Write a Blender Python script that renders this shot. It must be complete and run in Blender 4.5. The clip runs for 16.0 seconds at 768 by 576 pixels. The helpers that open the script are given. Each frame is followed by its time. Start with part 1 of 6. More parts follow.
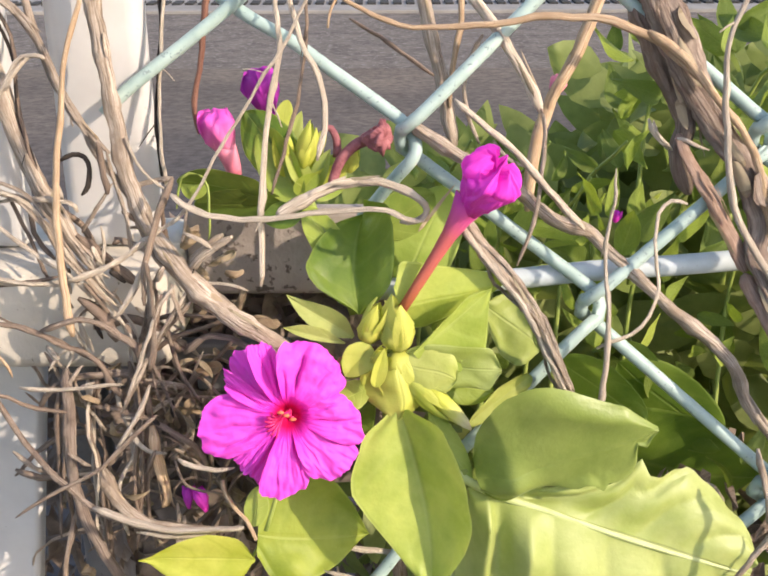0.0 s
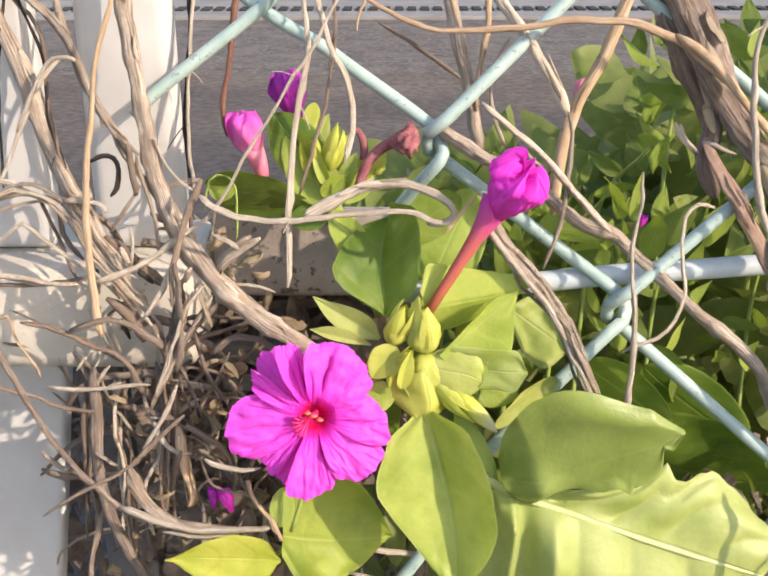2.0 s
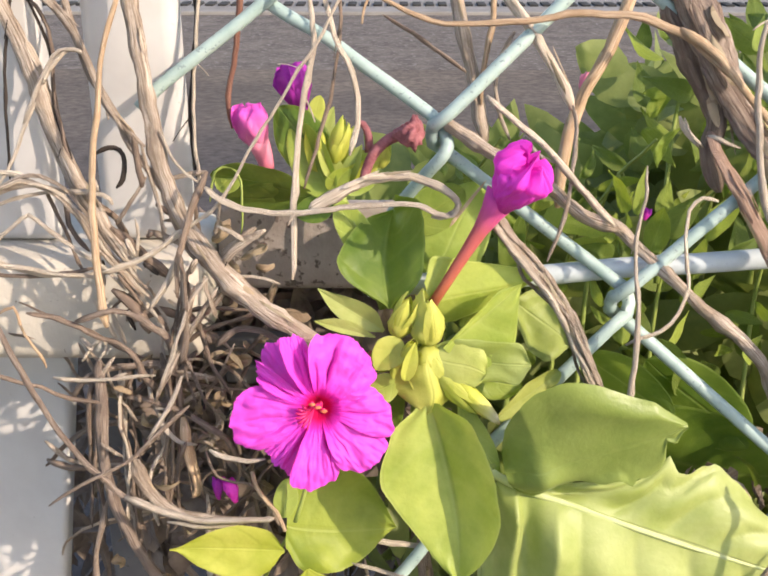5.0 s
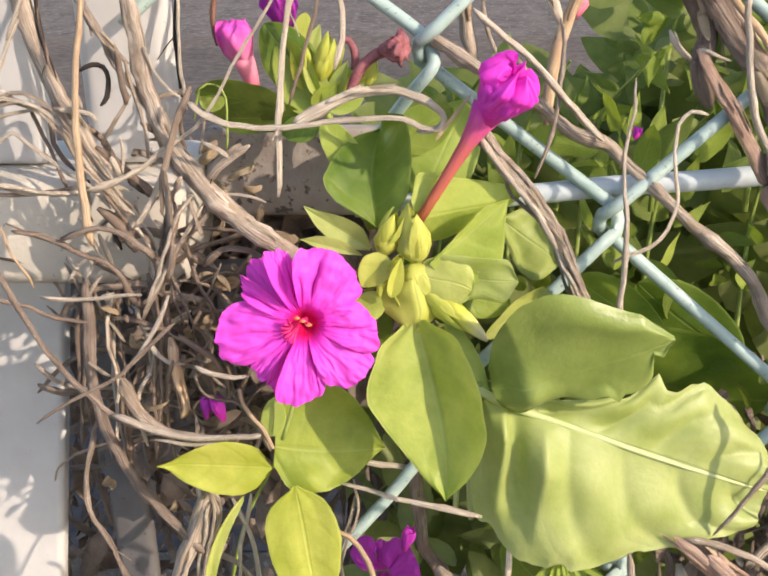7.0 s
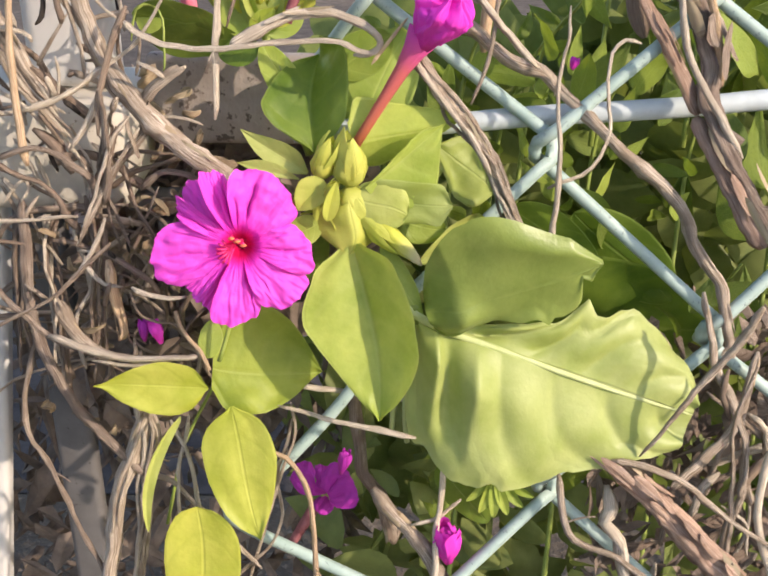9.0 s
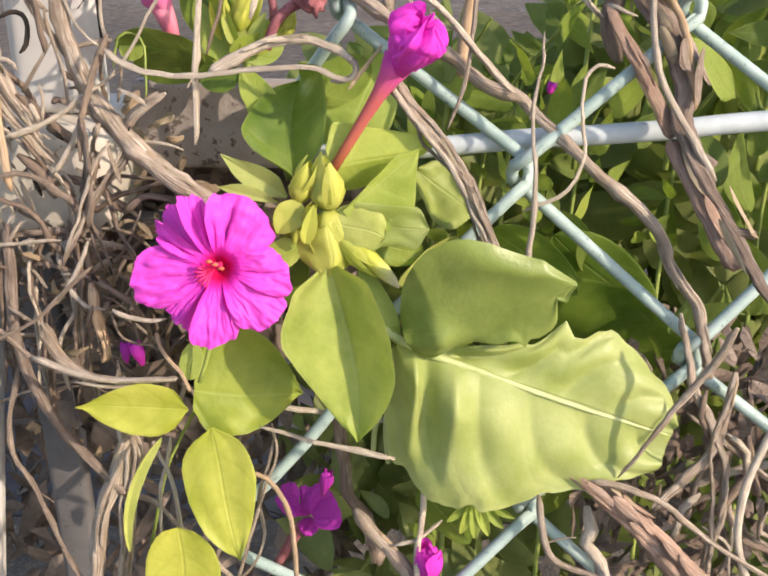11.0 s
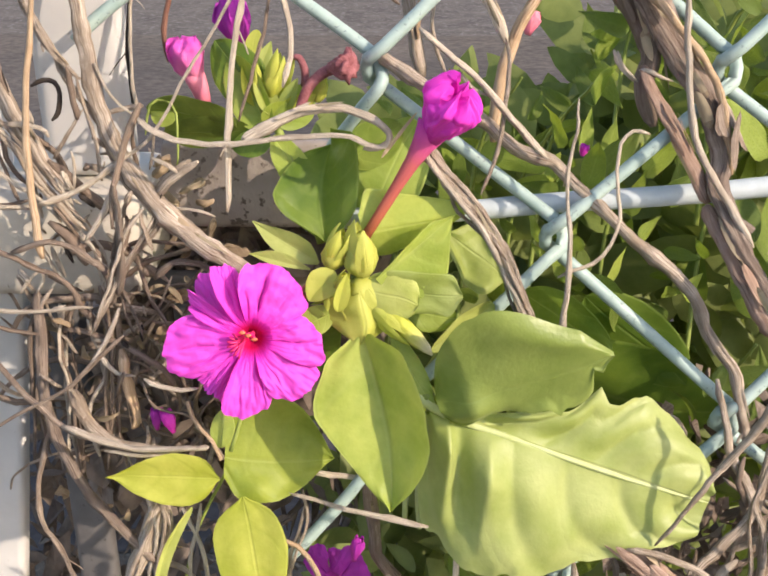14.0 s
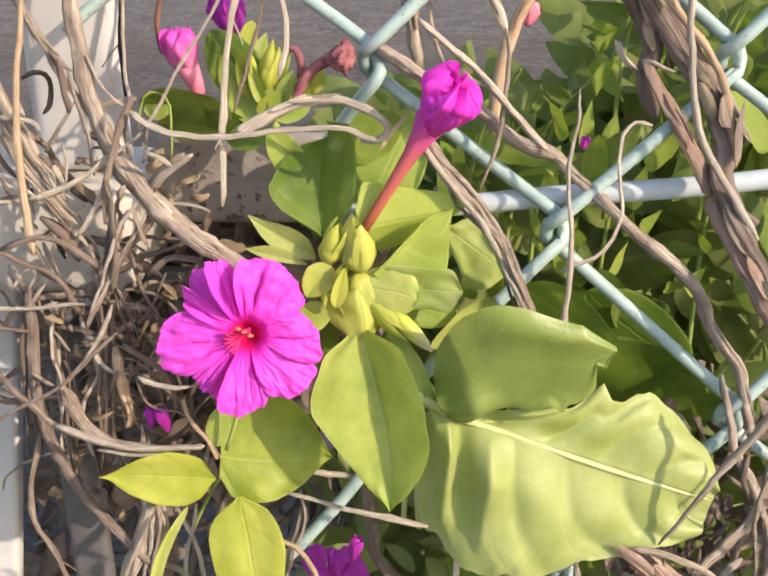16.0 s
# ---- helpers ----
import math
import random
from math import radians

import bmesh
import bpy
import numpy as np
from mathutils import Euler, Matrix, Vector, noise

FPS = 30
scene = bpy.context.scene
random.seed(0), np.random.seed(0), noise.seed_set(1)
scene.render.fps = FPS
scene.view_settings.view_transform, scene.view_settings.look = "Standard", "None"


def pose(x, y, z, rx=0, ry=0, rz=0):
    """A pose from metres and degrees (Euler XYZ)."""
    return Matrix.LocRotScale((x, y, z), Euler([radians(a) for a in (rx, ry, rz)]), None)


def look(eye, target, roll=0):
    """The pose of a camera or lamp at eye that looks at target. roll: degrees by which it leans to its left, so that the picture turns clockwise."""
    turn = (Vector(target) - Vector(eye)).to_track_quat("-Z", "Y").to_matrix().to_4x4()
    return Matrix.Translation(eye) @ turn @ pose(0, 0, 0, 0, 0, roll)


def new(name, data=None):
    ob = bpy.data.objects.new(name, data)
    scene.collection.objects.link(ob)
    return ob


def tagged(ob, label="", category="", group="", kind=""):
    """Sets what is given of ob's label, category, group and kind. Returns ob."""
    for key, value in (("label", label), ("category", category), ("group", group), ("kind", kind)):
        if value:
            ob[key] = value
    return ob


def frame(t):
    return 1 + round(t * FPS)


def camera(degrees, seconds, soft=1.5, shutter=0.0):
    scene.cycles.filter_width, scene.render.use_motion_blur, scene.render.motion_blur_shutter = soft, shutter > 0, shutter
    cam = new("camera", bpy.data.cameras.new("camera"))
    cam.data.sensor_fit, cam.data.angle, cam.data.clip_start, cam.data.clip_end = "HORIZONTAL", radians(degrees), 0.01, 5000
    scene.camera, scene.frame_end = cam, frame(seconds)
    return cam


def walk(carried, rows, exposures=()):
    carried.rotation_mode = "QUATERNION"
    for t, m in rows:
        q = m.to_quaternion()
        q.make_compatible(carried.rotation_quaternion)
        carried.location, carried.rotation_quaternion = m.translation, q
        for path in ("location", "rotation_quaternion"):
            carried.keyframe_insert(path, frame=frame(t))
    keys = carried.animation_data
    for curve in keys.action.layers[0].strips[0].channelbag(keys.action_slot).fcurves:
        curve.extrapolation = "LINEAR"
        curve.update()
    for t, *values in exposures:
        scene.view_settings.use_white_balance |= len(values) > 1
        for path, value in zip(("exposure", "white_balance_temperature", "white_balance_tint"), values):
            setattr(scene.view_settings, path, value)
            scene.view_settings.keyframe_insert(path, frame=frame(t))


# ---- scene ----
cam = camera(42.0, 16.0, soft=1.9)
PATH = [
    (0, pose(0.0016, -0.1903, 0.4537, 67.49, 0.17, -0.27)),
    (0.5, pose(0.0003, -0.1928, 0.4531, 68.16, -0.12, 0.01)),
    (1, pose(-0.0015, -0.1918, 0.4522, 67.51, 0.16, 0.39)),
    (1.5, pose(-0.0000, -0.1920, 0.4500, 68.00, 0.00, -0.00)),
    (2, pose(-0.0012, -0.1912, 0.4532, 67.84, 0.14, 0.51)),
    (2.5, pose(-0.0002, -0.1920, 0.4554, 67.71, 0.04, 0.62)),
    (3, pose(-0.0003, -0.1928, 0.4540, 67.79, -0.01, 0.45)),
    (3.5, pose(-0.0002, -0.1919, 0.4532, 67.34, -0.03, 0.46)),
    (4, pose(-0.0022, -0.1920, 0.4542, 68.15, -0.12, 0.59)),
    (4.2, pose(-0.0019, -0.1916, 0.4546, 67.54, -0.23, 0.42)),
    (6.3, pose(-0.0012, -0.1934, 0.4492, 67.73, 0.51, 1.51)),
    (6.5, pose(-0.0020, -0.1930, 0.4495, 67.66, 0.34, 1.25)),
    (7, pose(0.0036, -0.1954, 0.4423, 66.01, 0.48, 1.27)),
    (7.5, pose(0.0078, -0.1964, 0.4379, 64.56, -0.19, 0.22)),
    (8, pose(0.0121, -0.1988, 0.4350, 64.93, -0.22, 0.29)),
    (8.5, pose(0.0143, -0.2003, 0.4376, 64.54, -0.25, 0.65)),
    (8.7, pose(0.0094, -0.2001, 0.4376, 63.41, -0.86, -0.40)),
    (10.8, pose(0.0108, -0.2040, 0.4364, 64.96, -0.53, 0.37)),
    (11, pose(0.0162, -0.2025, 0.4386, 64.77, -0.43, 0.17)),
    (11.5, pose(0.0138, -0.1990, 0.4429, 65.56, -0.45, 0.57)),
    (12, pose(0.0177, -0.1962, 0.4479, 64.76, -0.45, 0.45)),
    (12.5, pose(0.0149, -0.1973, 0.4472, 65.83, -0.62, -0.33)),
    (13, pose(0.0156, -0.1961, 0.4476, 65.43, -0.17, 0.72)),
    (13.5, pose(0.0119, -0.1955, 0.4471, 65.16, -0.30, 0.61)),
    (14, pose(0.0118, -0.1968, 0.4465, 65.91, -0.07, 0.74)),
    (14.5, pose(0.0152, -0.1970, 0.4473, 65.81, 0.76, 1.89)),
    (15, pose(0.0119, -0.1967, 0.4464, 66.59, 0.25, 0.87)),
    (15.5, pose(0.0126, -0.1952, 0.4453, 65.83, 0.27, 0.79)),
    (16, pose(0.0115, -0.1938, 0.4442, 65.89, 0.04, 0.50)),
]
walk(cam, PATH, exposures=[(0, 1.17, 7200, 15.6), (4.2, 1.15, 7200, 15.6), (6.4, 1.07, 7200, 15.6), (8.6, 0.98, 7200, 15.6), (10.8, 1.00, 7200, 15.6), (13, 1.02, 7200, 15.6), (16, 1.02, 7200, 15.6)])

# ---- light ----
SUN = Vector((1.42, -1.0, 0.97)).normalized()
world = bpy.data.worlds.new("sky")
scene.world = world
world.use_nodes = True
wt = world.node_tree
sky = wt.nodes.new("ShaderNodeTexSky")
sky.sky_type, sky.sun_disc = "NISHITA", False
sky.sun_elevation = math.asin(SUN.z)
sky.sun_rotation = math.atan2(SUN.x, SUN.y)
wt.links.new(sky.outputs[0], wt.nodes["Background"].inputs[0])
wt.nodes["Background"].inputs[1].default_value = 0.15
lamp = bpy.data.lights.new("sun", "SUN")
lamp.energy, lamp.angle, lamp.color = 2.35, radians(0.55), (1.0, 0.90, 0.77)
sun = new("sun", lamp)
sun.matrix_world = look(SUN * 5, (0, 0, 0))

MM = 0.001


# ---- materials ----
def material(name, rough=0.6, spec=0.4, metal=0.0):
    m = bpy.data.materials.new(name)
    m.use_nodes = True
    b = m.node_tree.nodes["Principled BSDF"]
    b.inputs["Roughness"].default_value = rough
    b.inputs["Specular IOR Level"].default_value = spec
    b.inputs["Metallic"].default_value = metal
    return m, m.node_tree.nodes, m.node_tree.links, b


def noise_tex(nodes, links, vec, scale, detail=4.0, rough=0.6):
    n = nodes.new("ShaderNodeTexNoise")
    n.inputs["Scale"].default_value, n.inputs["Detail"].default_value, n.inputs["Roughness"].default_value = scale, detail, rough
    links.new(vec, n.inputs["Vector"])
    return n.outputs["Fac"]


def ramp(nodes, links, fac, stops):
    r = nodes.new("ShaderNodeValToRGB")
    while len(r.color_ramp.elements) < len(stops):
        r.color_ramp.elements.new(0.5)
    for e, (p, c) in zip(r.color_ramp.elements, stops):
        e.position, e.color = p, (*c, 1)
    links.new(fac, r.inputs[0])
    return r.outputs[0]


def mapped(nodes, links, kind, scale):
    tc = nodes.new("ShaderNodeTexCoord")
    mp = nodes.new("ShaderNodeMapping")
    mp.inputs["Scale"].default_value = scale
    links.new(tc.outputs[kind], mp.inputs[0])
    return mp.outputs[0]


def mixed(nodes, links, fac, a, b, mode="MIX"):
    x = nodes.new("ShaderNodeMix")
    x.data_type, x.blend_type = "RGBA", mode
    for sock, v in ((x.inputs["Factor"], fac), (x.inputs["A"], a), (x.inputs["B"], b)):
        if isinstance(v, (int, float)):
            sock.default_value = v
        elif isinstance(v, tuple):
            sock.default_value = (*v, 1)
        else:
            links.new(v, sock)
    return x.outputs["Result"]


def bumped(nodes, links, b, height, strength, distance):
    bp = nodes.new("ShaderNodeBump")
    bp.inputs["Strength"].default_value, bp.inputs["Distance"].default_value = strength, distance
    links.new(height, bp.inputs["Height"])
    links.new(bp.outputs[0], b.inputs["Normal"])


def bark(name, dark, mid, light, relief=0.0006):
    """Dry stem skin: streaks along the stem, blotches of dirt, flaking."""
    m, N, L, b = material(name, 0.85, 0.2)
    streak = noise_tex(N, L, mapped(N, L, "UV", (9.0, 0.085, 1.0)), 1.0, 6, 0.72)
    blotch = noise_tex(N, L, mapped(N, L, "Object", (1, 1, 1)), 190.0, 3)
    col = ramp(N, L, streak, [(0.33, dark), (0.44, mid), (0.63, light)])
    col = mixed(N, L, ramp(N, L, blotch, [(0.45, (0, 0, 0)), (0.68, (1, 1, 1))]), col, mid)
    rnd = N.new("ShaderNodeObjectInfo")
    col = mixed(N, L, 1.0, col, ramp(N, L, rnd.outputs["Random"], [(0.0, (0.80, 0.78, 0.77)), (1.0, (1.10, 1.07, 1.02))]), "MULTIPLY")
    L.new(col, b.inputs["Base Color"])
    bumped(N, L, b, streak, 0.9, relief)
    return m


def leafy(name, deep, pale, vein, trans=0.35, rough=0.45, veins=7.0, vein_amount=0.5, side_amount=0.3, relief=0.0004, edge=1.0, groove=0.0, rib_thin=34.0):
    """Leaf: pale midrib and side veins from the leaf's own coordinates, mottled blade, light shining through."""
    m, N, L, b = material(name, rough, 0.35)
    tc = N.new("ShaderNodeTexCoord")
    sep = N.new("ShaderNodeSeparateXYZ")
    L.new(tc.outputs["UV"], sep.inputs[0])

    def calc(op, a, c=None):
        n = N.new("ShaderNodeMath")
        n.operation = op
        for i, v in enumerate((a, c)):
            if v is None:
                continue
            if isinstance(v, (int, float)):
                n.inputs[i].default_value = v
            else:
                L.new(v, n.inputs[i])
        return n.outputs[0]

    across = calc("ABSOLUTE", calc("SUBTRACT", sep.outputs["Y"], 0.5))
    rib = calc("SUBTRACT", 1.0, calc("MULTIPLY", across, rib_thin))
    rib = calc("MAXIMUM", rib, 0.0)
    slant = calc("SUBTRACT", sep.outputs["X"], calc("MULTIPLY", calc("MULTIPLY", across, across), 1.1))
    wob = noise_tex(N, L, mapped(N, L, "UV", (5, 5, 1)), 1.0, 2)
    saw = calc("PINGPONG", calc("ADD", calc("MULTIPLY", slant, veins), calc("MULTIPLY", wob, 0.45)), 0.5)
    side = calc("MAXIMUM", calc("SUBTRACT", 1.0, calc("MULTIPLY", saw, 6.5)), 0.0)
    rim = calc("MAXIMUM", calc("MULTIPLY", calc("SUBTRACT", across, 0.47), 50.0 * edge), 0.0)
    lines = calc("MINIMUM", calc("ADD", calc("ADD", rib, rim), calc("MULTIPLY", side, side_amount)), 1.0)
    mott = noise_tex(N, L, mapped(N, L, "Object", (1, 1, 1)), 85.0, 5)
    fine = noise_tex(N, L, mapped(N, L, "Object", (1, 1, 1)), 900.0, 3)
    col = ramp(N, L, mott, [(0.33, deep), (0.68, pale)])
    col = mixed(N, L, calc("MULTIPLY", lines, vein_amount), col, vein)
    if groove:
        col = mixed(N, L, calc("MULTIPLY", side, groove), col, deep)
    rnd = N.new("ShaderNodeObjectInfo")
    col = mixed(N, L, 1.0, col, ramp(N, L, rnd.outputs["Random"], [(0.0, (0.8, 0.84, 0.8)), (1.0, (1.15, 1.1, 1.0))]), "MULTIPLY")
    L.new(col, b.inputs["Base Color"])
    bumped(N, L, b, calc("ADD", calc("MULTIPLY", calc("MAXIMUM", lines, calc("MULTIPLY", side, groove)), -0.6), calc("MULTIPLY", fine, 0.5 * 0.0004 / relief)), 0.5, relief)
    t = N.new("ShaderNodeBsdfTranslucent")
    L.new(mixed(N, L, 1.0, col, (1.15, 1.2, 0.75), "MULTIPLY"), t.inputs[0])
    mx = N.new("ShaderNodeMixShader")
    mx.inputs[0].default_value = trans
    L.new(b.outputs[0], mx.inputs[1])
    L.new(t.outputs[0], mx.inputs[2])
    L.new(mx.outputs[0], N["Material Output"].inputs[0])
    return m


def petal(name, inner, mid, outer, reach, trans=0.3, stops=(0.14, 0.26, 0.5)):
    """Petal skin: throat colour fading outwards over the given reach in metres, with fine creases running out from the throat."""
    m, N, L, b = material(name, 0.55, 0.25)
    tc = N.new("ShaderNodeTexCoord")
    sep = N.new("ShaderNodeSeparateXYZ")
    L.new(tc.outputs["UV"], sep.inputs[0])
    col = ramp(N, L, sep.outputs["X"], [(0.0, inner), (stops[0], inner), (stops[1], mid), (stops[2], outer)])
    rays = noise_tex(N, L, mapped(N, L, "UV", (1.2, 46, 1)), 1.0, 3)
    col = mixed(N, L, ramp(N, L, rays, [(0.3, (0.10, 0.10, 0.10)), (0.5, (0, 0, 0))]), col, mid)
    L.new(col, b.inputs["Base Color"])
    crease = noise_tex(N, L, mapped(N, L, "UV", (9, 16, 1)), 1.0, 4)
    bumped(N, L, b, crease, 0.5, 0.0005)
    t = N.new("ShaderNodeBsdfTranslucent")
    L.new(col, t.inputs[0])
    mx = N.new("ShaderNodeMixShader")
    mx.inputs[0].default_value = trans
    L.new(b.outputs[0], mx.inputs[1])
    L.new(t.outputs[0], mx.inputs[2])
    L.new(mx.outputs[0], N["Material Output"].inputs[0])
    return m


def mottled(name, a, c, scale, rough=0.7, relief=0.0, fine=None):
    m, N, L, b = material(name, rough, 0.3)
    v = mapped(N, L, "Object", (1, 1, 1))
    big = noise_tex(N, L, v, scale, 5)
    col = ramp(N, L, big, [(0.3, a), (0.7, c)])
    if fine:
        small = noise_tex(N, L, v, fine[0], 3)
        col = mixed(N, L, ramp(N, L, small, [(fine[1], (0, 0, 0)), (fine[1] + 0.06, (1, 1, 1))]), col, fine[2])
        if relief:
            bumped(N, L, b, small, 0.6, relief)
    elif relief:
        bumped(N, L, b, big, 0.6, relief)
    L.new(col, b.inputs["Base Color"])
    return m


def shade_edge(name, near, far):
    """Asphalt with painted shade that thins out unevenly between two distances from the fence."""
    m, N, L, b = material(name, 0.88, 0.3)
    v = mapped(N, L, "Object", (1, 1, 1))
    tc = N.new("ShaderNodeSeparateXYZ")
    L.new(v, tc.inputs[0])
    blot = noise_tex(N, L, v, 2.2, 5)
    grit = noise_tex(N, L, v, 55.0, 4)
    wob = N.new("ShaderNodeMath")
    wob.operation, wob.inputs[1].default_value = "MULTIPLY_ADD", 1.1
    L.new(blot, wob.inputs[0])
    L.new(tc.outputs["Y"], wob.inputs[2])
    rng = N.new("ShaderNodeMapRange")
    rng.inputs["From Min"].default_value, rng.inputs["From Max"].default_value = near + 0.5, far + 0.5
    L.new(wob.outputs[0], rng.inputs["Value"])
    shade_col = ramp(N, L, grit, [(0.3, (0.036, 0.031, 0.032)), (0.7, (0.085, 0.075, 0.073))])
    dry = ramp(N, L, grit, [(0.3, (0.085, 0.068, 0.055)), (0.7, (0.175, 0.142, 0.116))])
    dry = mixed(N, L, 1.0, dry, ramp(N, L, blot, [(0.35, (0.72, 0.72, 0.72)), (0.62, (1.1, 1.1, 1.1))]), "MULTIPLY")
    L.new(mixed(N, L, rng.outputs[0], shade_col, dry), b.inputs["Base Color"])
    bumped(N, L, b, grit, 0.6, 0.004)
    return m


M_VINE = bark("dry_vine_bark", (0.075, 0.052, 0.042), (0.42, 0.335, 0.265), (0.84, 0.75, 0.655), 0.0012)
M_PALE = bark("pale_dry_stem", (0.17, 0.13, 0.10), (0.56, 0.48, 0.395), (0.84, 0.78, 0.68), 0.0008)
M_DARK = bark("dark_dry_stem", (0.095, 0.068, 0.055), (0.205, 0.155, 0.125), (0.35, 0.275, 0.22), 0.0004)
M_TAN = bark("tan_dry_stem", (0.22, 0.135, 0.08), (0.44, 0.31, 0.20), (0.66, 0.52, 0.38), 0.0003)
M_RED = bark("reddish_stem", (0.09, 0.04, 0.03), (0.17, 0.08, 0.06), (0.27, 0.15, 0.11), 0.0002)
M_THICK = bark("old_vine_bark", (0.10, 0.07, 0.057), (0.30, 0.23, 0.19), (0.56, 0.47, 0.40), 0.0014)
M_STEM = mottled("green_stem", (0.16, 0.22, 0.04), (0.30, 0.36, 0.09), 120, 0.5)
M_LEAF = leafy("green_leaf", (0.28, 0.375, 0.065), (0.47, 0.55, 0.135), (0.60, 0.66, 0.26), 0.33, 0.42, 4.0, 0.25)
M_MID = leafy("mid_green_leaf", (0.175, 0.255, 0.035), (0.315, 0.39, 0.07), (0.45, 0.52, 0.17), 0.33, 0.5, 4.0, 0.25)
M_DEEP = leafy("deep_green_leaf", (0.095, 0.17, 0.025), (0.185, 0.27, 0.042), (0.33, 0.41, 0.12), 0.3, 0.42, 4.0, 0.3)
M_YELL = leafy("yellow_green_leaf", (0.42, 0.47, 0.06), (0.64, 0.645, 0.14), (0.60, 0.61, 0.16), 0.36, 0.45, 3.4, 0.2, 0.3, 0.0004, 0.8, 0.35)
M_BIG = leafy("pale_broad_leaf", (0.265, 0.34, 0.098), (0.395, 0.465, 0.19), (0.62, 0.67, 0.41), 0.25, 0.42, 4.0, 0.6, 0.34, 0.0012, 0.15, 0.35, 70.0)
M_RIB = mottled("pale_midrib", (0.38, 0.44, 0.17), (0.49, 0.545, 0.27), 200, 0.45)
M_SHADE_MULCH = mottled("shade_brown_mulch", (0.125, 0.097, 0.080), (0.26, 0.205, 0.17), 160, 0.9, 0.0006)
M_OLIVE = leafy("olive_broad_leaf", (0.18, 0.25, 0.06), (0.28, 0.35, 0.105), (0.34, 0.41, 0.15), 0.2, 0.34, 3.0, 0.06, 0.3, 0.0003, 0.2)
M_BACK = leafy("shrub_leaf", (0.095, 0.15, 0.03), (0.205, 0.275, 0.06), (0.25, 0.32, 0.10), 0.35, 0.5, 4.0, 0.3)
M_UNDER = leafy("undergrowth_leaf", (0.13, 0.175, 0.055), (0.265, 0.315, 0.115), (0.29, 0.34, 0.14), 0.4, 0.55, 4.0, 0.2)
M_SOFT = leafy("pale_green_leaf", (0.35, 0.41, 0.10), (0.51, 0.56, 0.20), (0.58, 0.62, 0.27), 0.32, 0.5, 3.0, 0.2)
M_CALYX = leafy("yellow_green_calyx", (0.47, 0.52, 0.085), (0.645, 0.645, 0.17), (0.38, 0.44, 0.09), 0.32, 0.5, 2.0, 0.3)
M_DEAD = leafy("dead_leaf", (0.16, 0.11, 0.075), (0.42, 0.33, 0.24), (0.55, 0.46, 0.36), 0.2, 0.8, 4.0, 0.4)
M_FLOWER = petal("magenta_petal", (0.62, 0.006, 0.10), (0.75, 0.035, 0.50), (0.81, 0.085, 0.63), 0.016, 0.2)
M_BUDPET = petal("deep_magenta_petal", (0.76, 0.05, 0.48), (0.82, 0.05, 0.58), (0.86, 0.07, 0.66), 0.01)
M_PURPLE = petal("purple_petal", (0.52, 0.045, 0.38), (0.51, 0.04, 0.42), (0.56, 0.05, 0.50), 0.01)
M_TUBE = mottled("red_flower_tube", (0.44, 0.065, 0.055), (0.56, 0.12, 0.12), 140, 0.5)
M_PINK = mottled("pink_flower_tube", (0.72, 0.16, 0.26), (0.80, 0.28, 0.36), 140, 0.45)
M_WILT = mottled("wilted_flower", (0.17, 0.045, 0.055), (0.36, 0.14, 0.15), 420, 0.7, 0.0008)
M_ANTHER = mottled("orange_anther", (0.72, 0.13, 0.07), (0.85, 0.24, 0.13), 900, 0.6)
M_FILAMENT = mottled("red_filament", (0.75, 0.02, 0.14), (0.85, 0.05, 0.25), 500, 0.5)
M_BUDTIP = petal("cream_bud", (0.60, 0.62, 0.10), (0.68, 0.66, 0.20), (0.82, 0.72, 0.52), 0.01, 0.2, (0.35, 0.6, 0.95))
M_PINKBUD = petal("pink_striped_bud", (0.80, 0.30, 0.40), (0.84, 0.20, 0.46), (0.86, 0.12, 0.60), 0.01, 0.3, (0.1, 0.4, 0.9))
M_BLACK = bark("blackened_stem", (0.015, 0.012, 0.011), (0.035, 0.028, 0.025), (0.075, 0.062, 0.055), 0.0003)
M_PEEL = bark("peeling_red_bark", (0.14, 0.085, 0.065), (0.40, 0.27, 0.21), (0.62, 0.47, 0.39), 0.0008)
M_TRUMPET = petal("red_to_magenta_tube", (0.48, 0.14, 0.075), (0.57, 0.13, 0.14), (0.74, 0.07, 0.44), 0.01, 0.2, (0.2, 0.68, 0.98))
M_WIRE = mottled("mint_coated_wire", (0.28, 0.385, 0.36), (0.41, 0.52, 0.49), 160, 0.42, 0.0, (900, 0.62, (0.22, 0.28, 0.27)))
M_ROD = mottled("pale_coated_rod", (0.43, 0.49, 0.52), (0.53, 0.59, 0.62), 200, 0.4, 0.0, (1200, 0.68, (0.34, 0.38, 0.40)))
M_POST = mottled("white_painted_metal", (0.52, 0.505, 0.49), (0.63, 0.62, 0.605), 40, 0.45, 0.0, (700, 0.70, (0.36, 0.33, 0.30)))
M_SHADE_GREY = mottled("shade_grey_metal", (0.085, 0.08, 0.08), (0.145, 0.138, 0.138), 50, 0.6, 0.0, (600, 0.66, (0.07, 0.062, 0.06)))
M_BEAM = mottled("cream_painted_wood", (0.47, 0.43, 0.365), (0.60, 0.55, 0.475), 60, 0.65, 0.0004, (500, 0.66, (0.28, 0.24, 0.19)))
M_SHADE_WOOD = mottled("shade_brown_board", (0.25, 0.212, 0.188), (0.43, 0.378, 0.34), 50, 0.8, 0.0006, (420, 0.58, (0.13, 0.105, 0.09)))
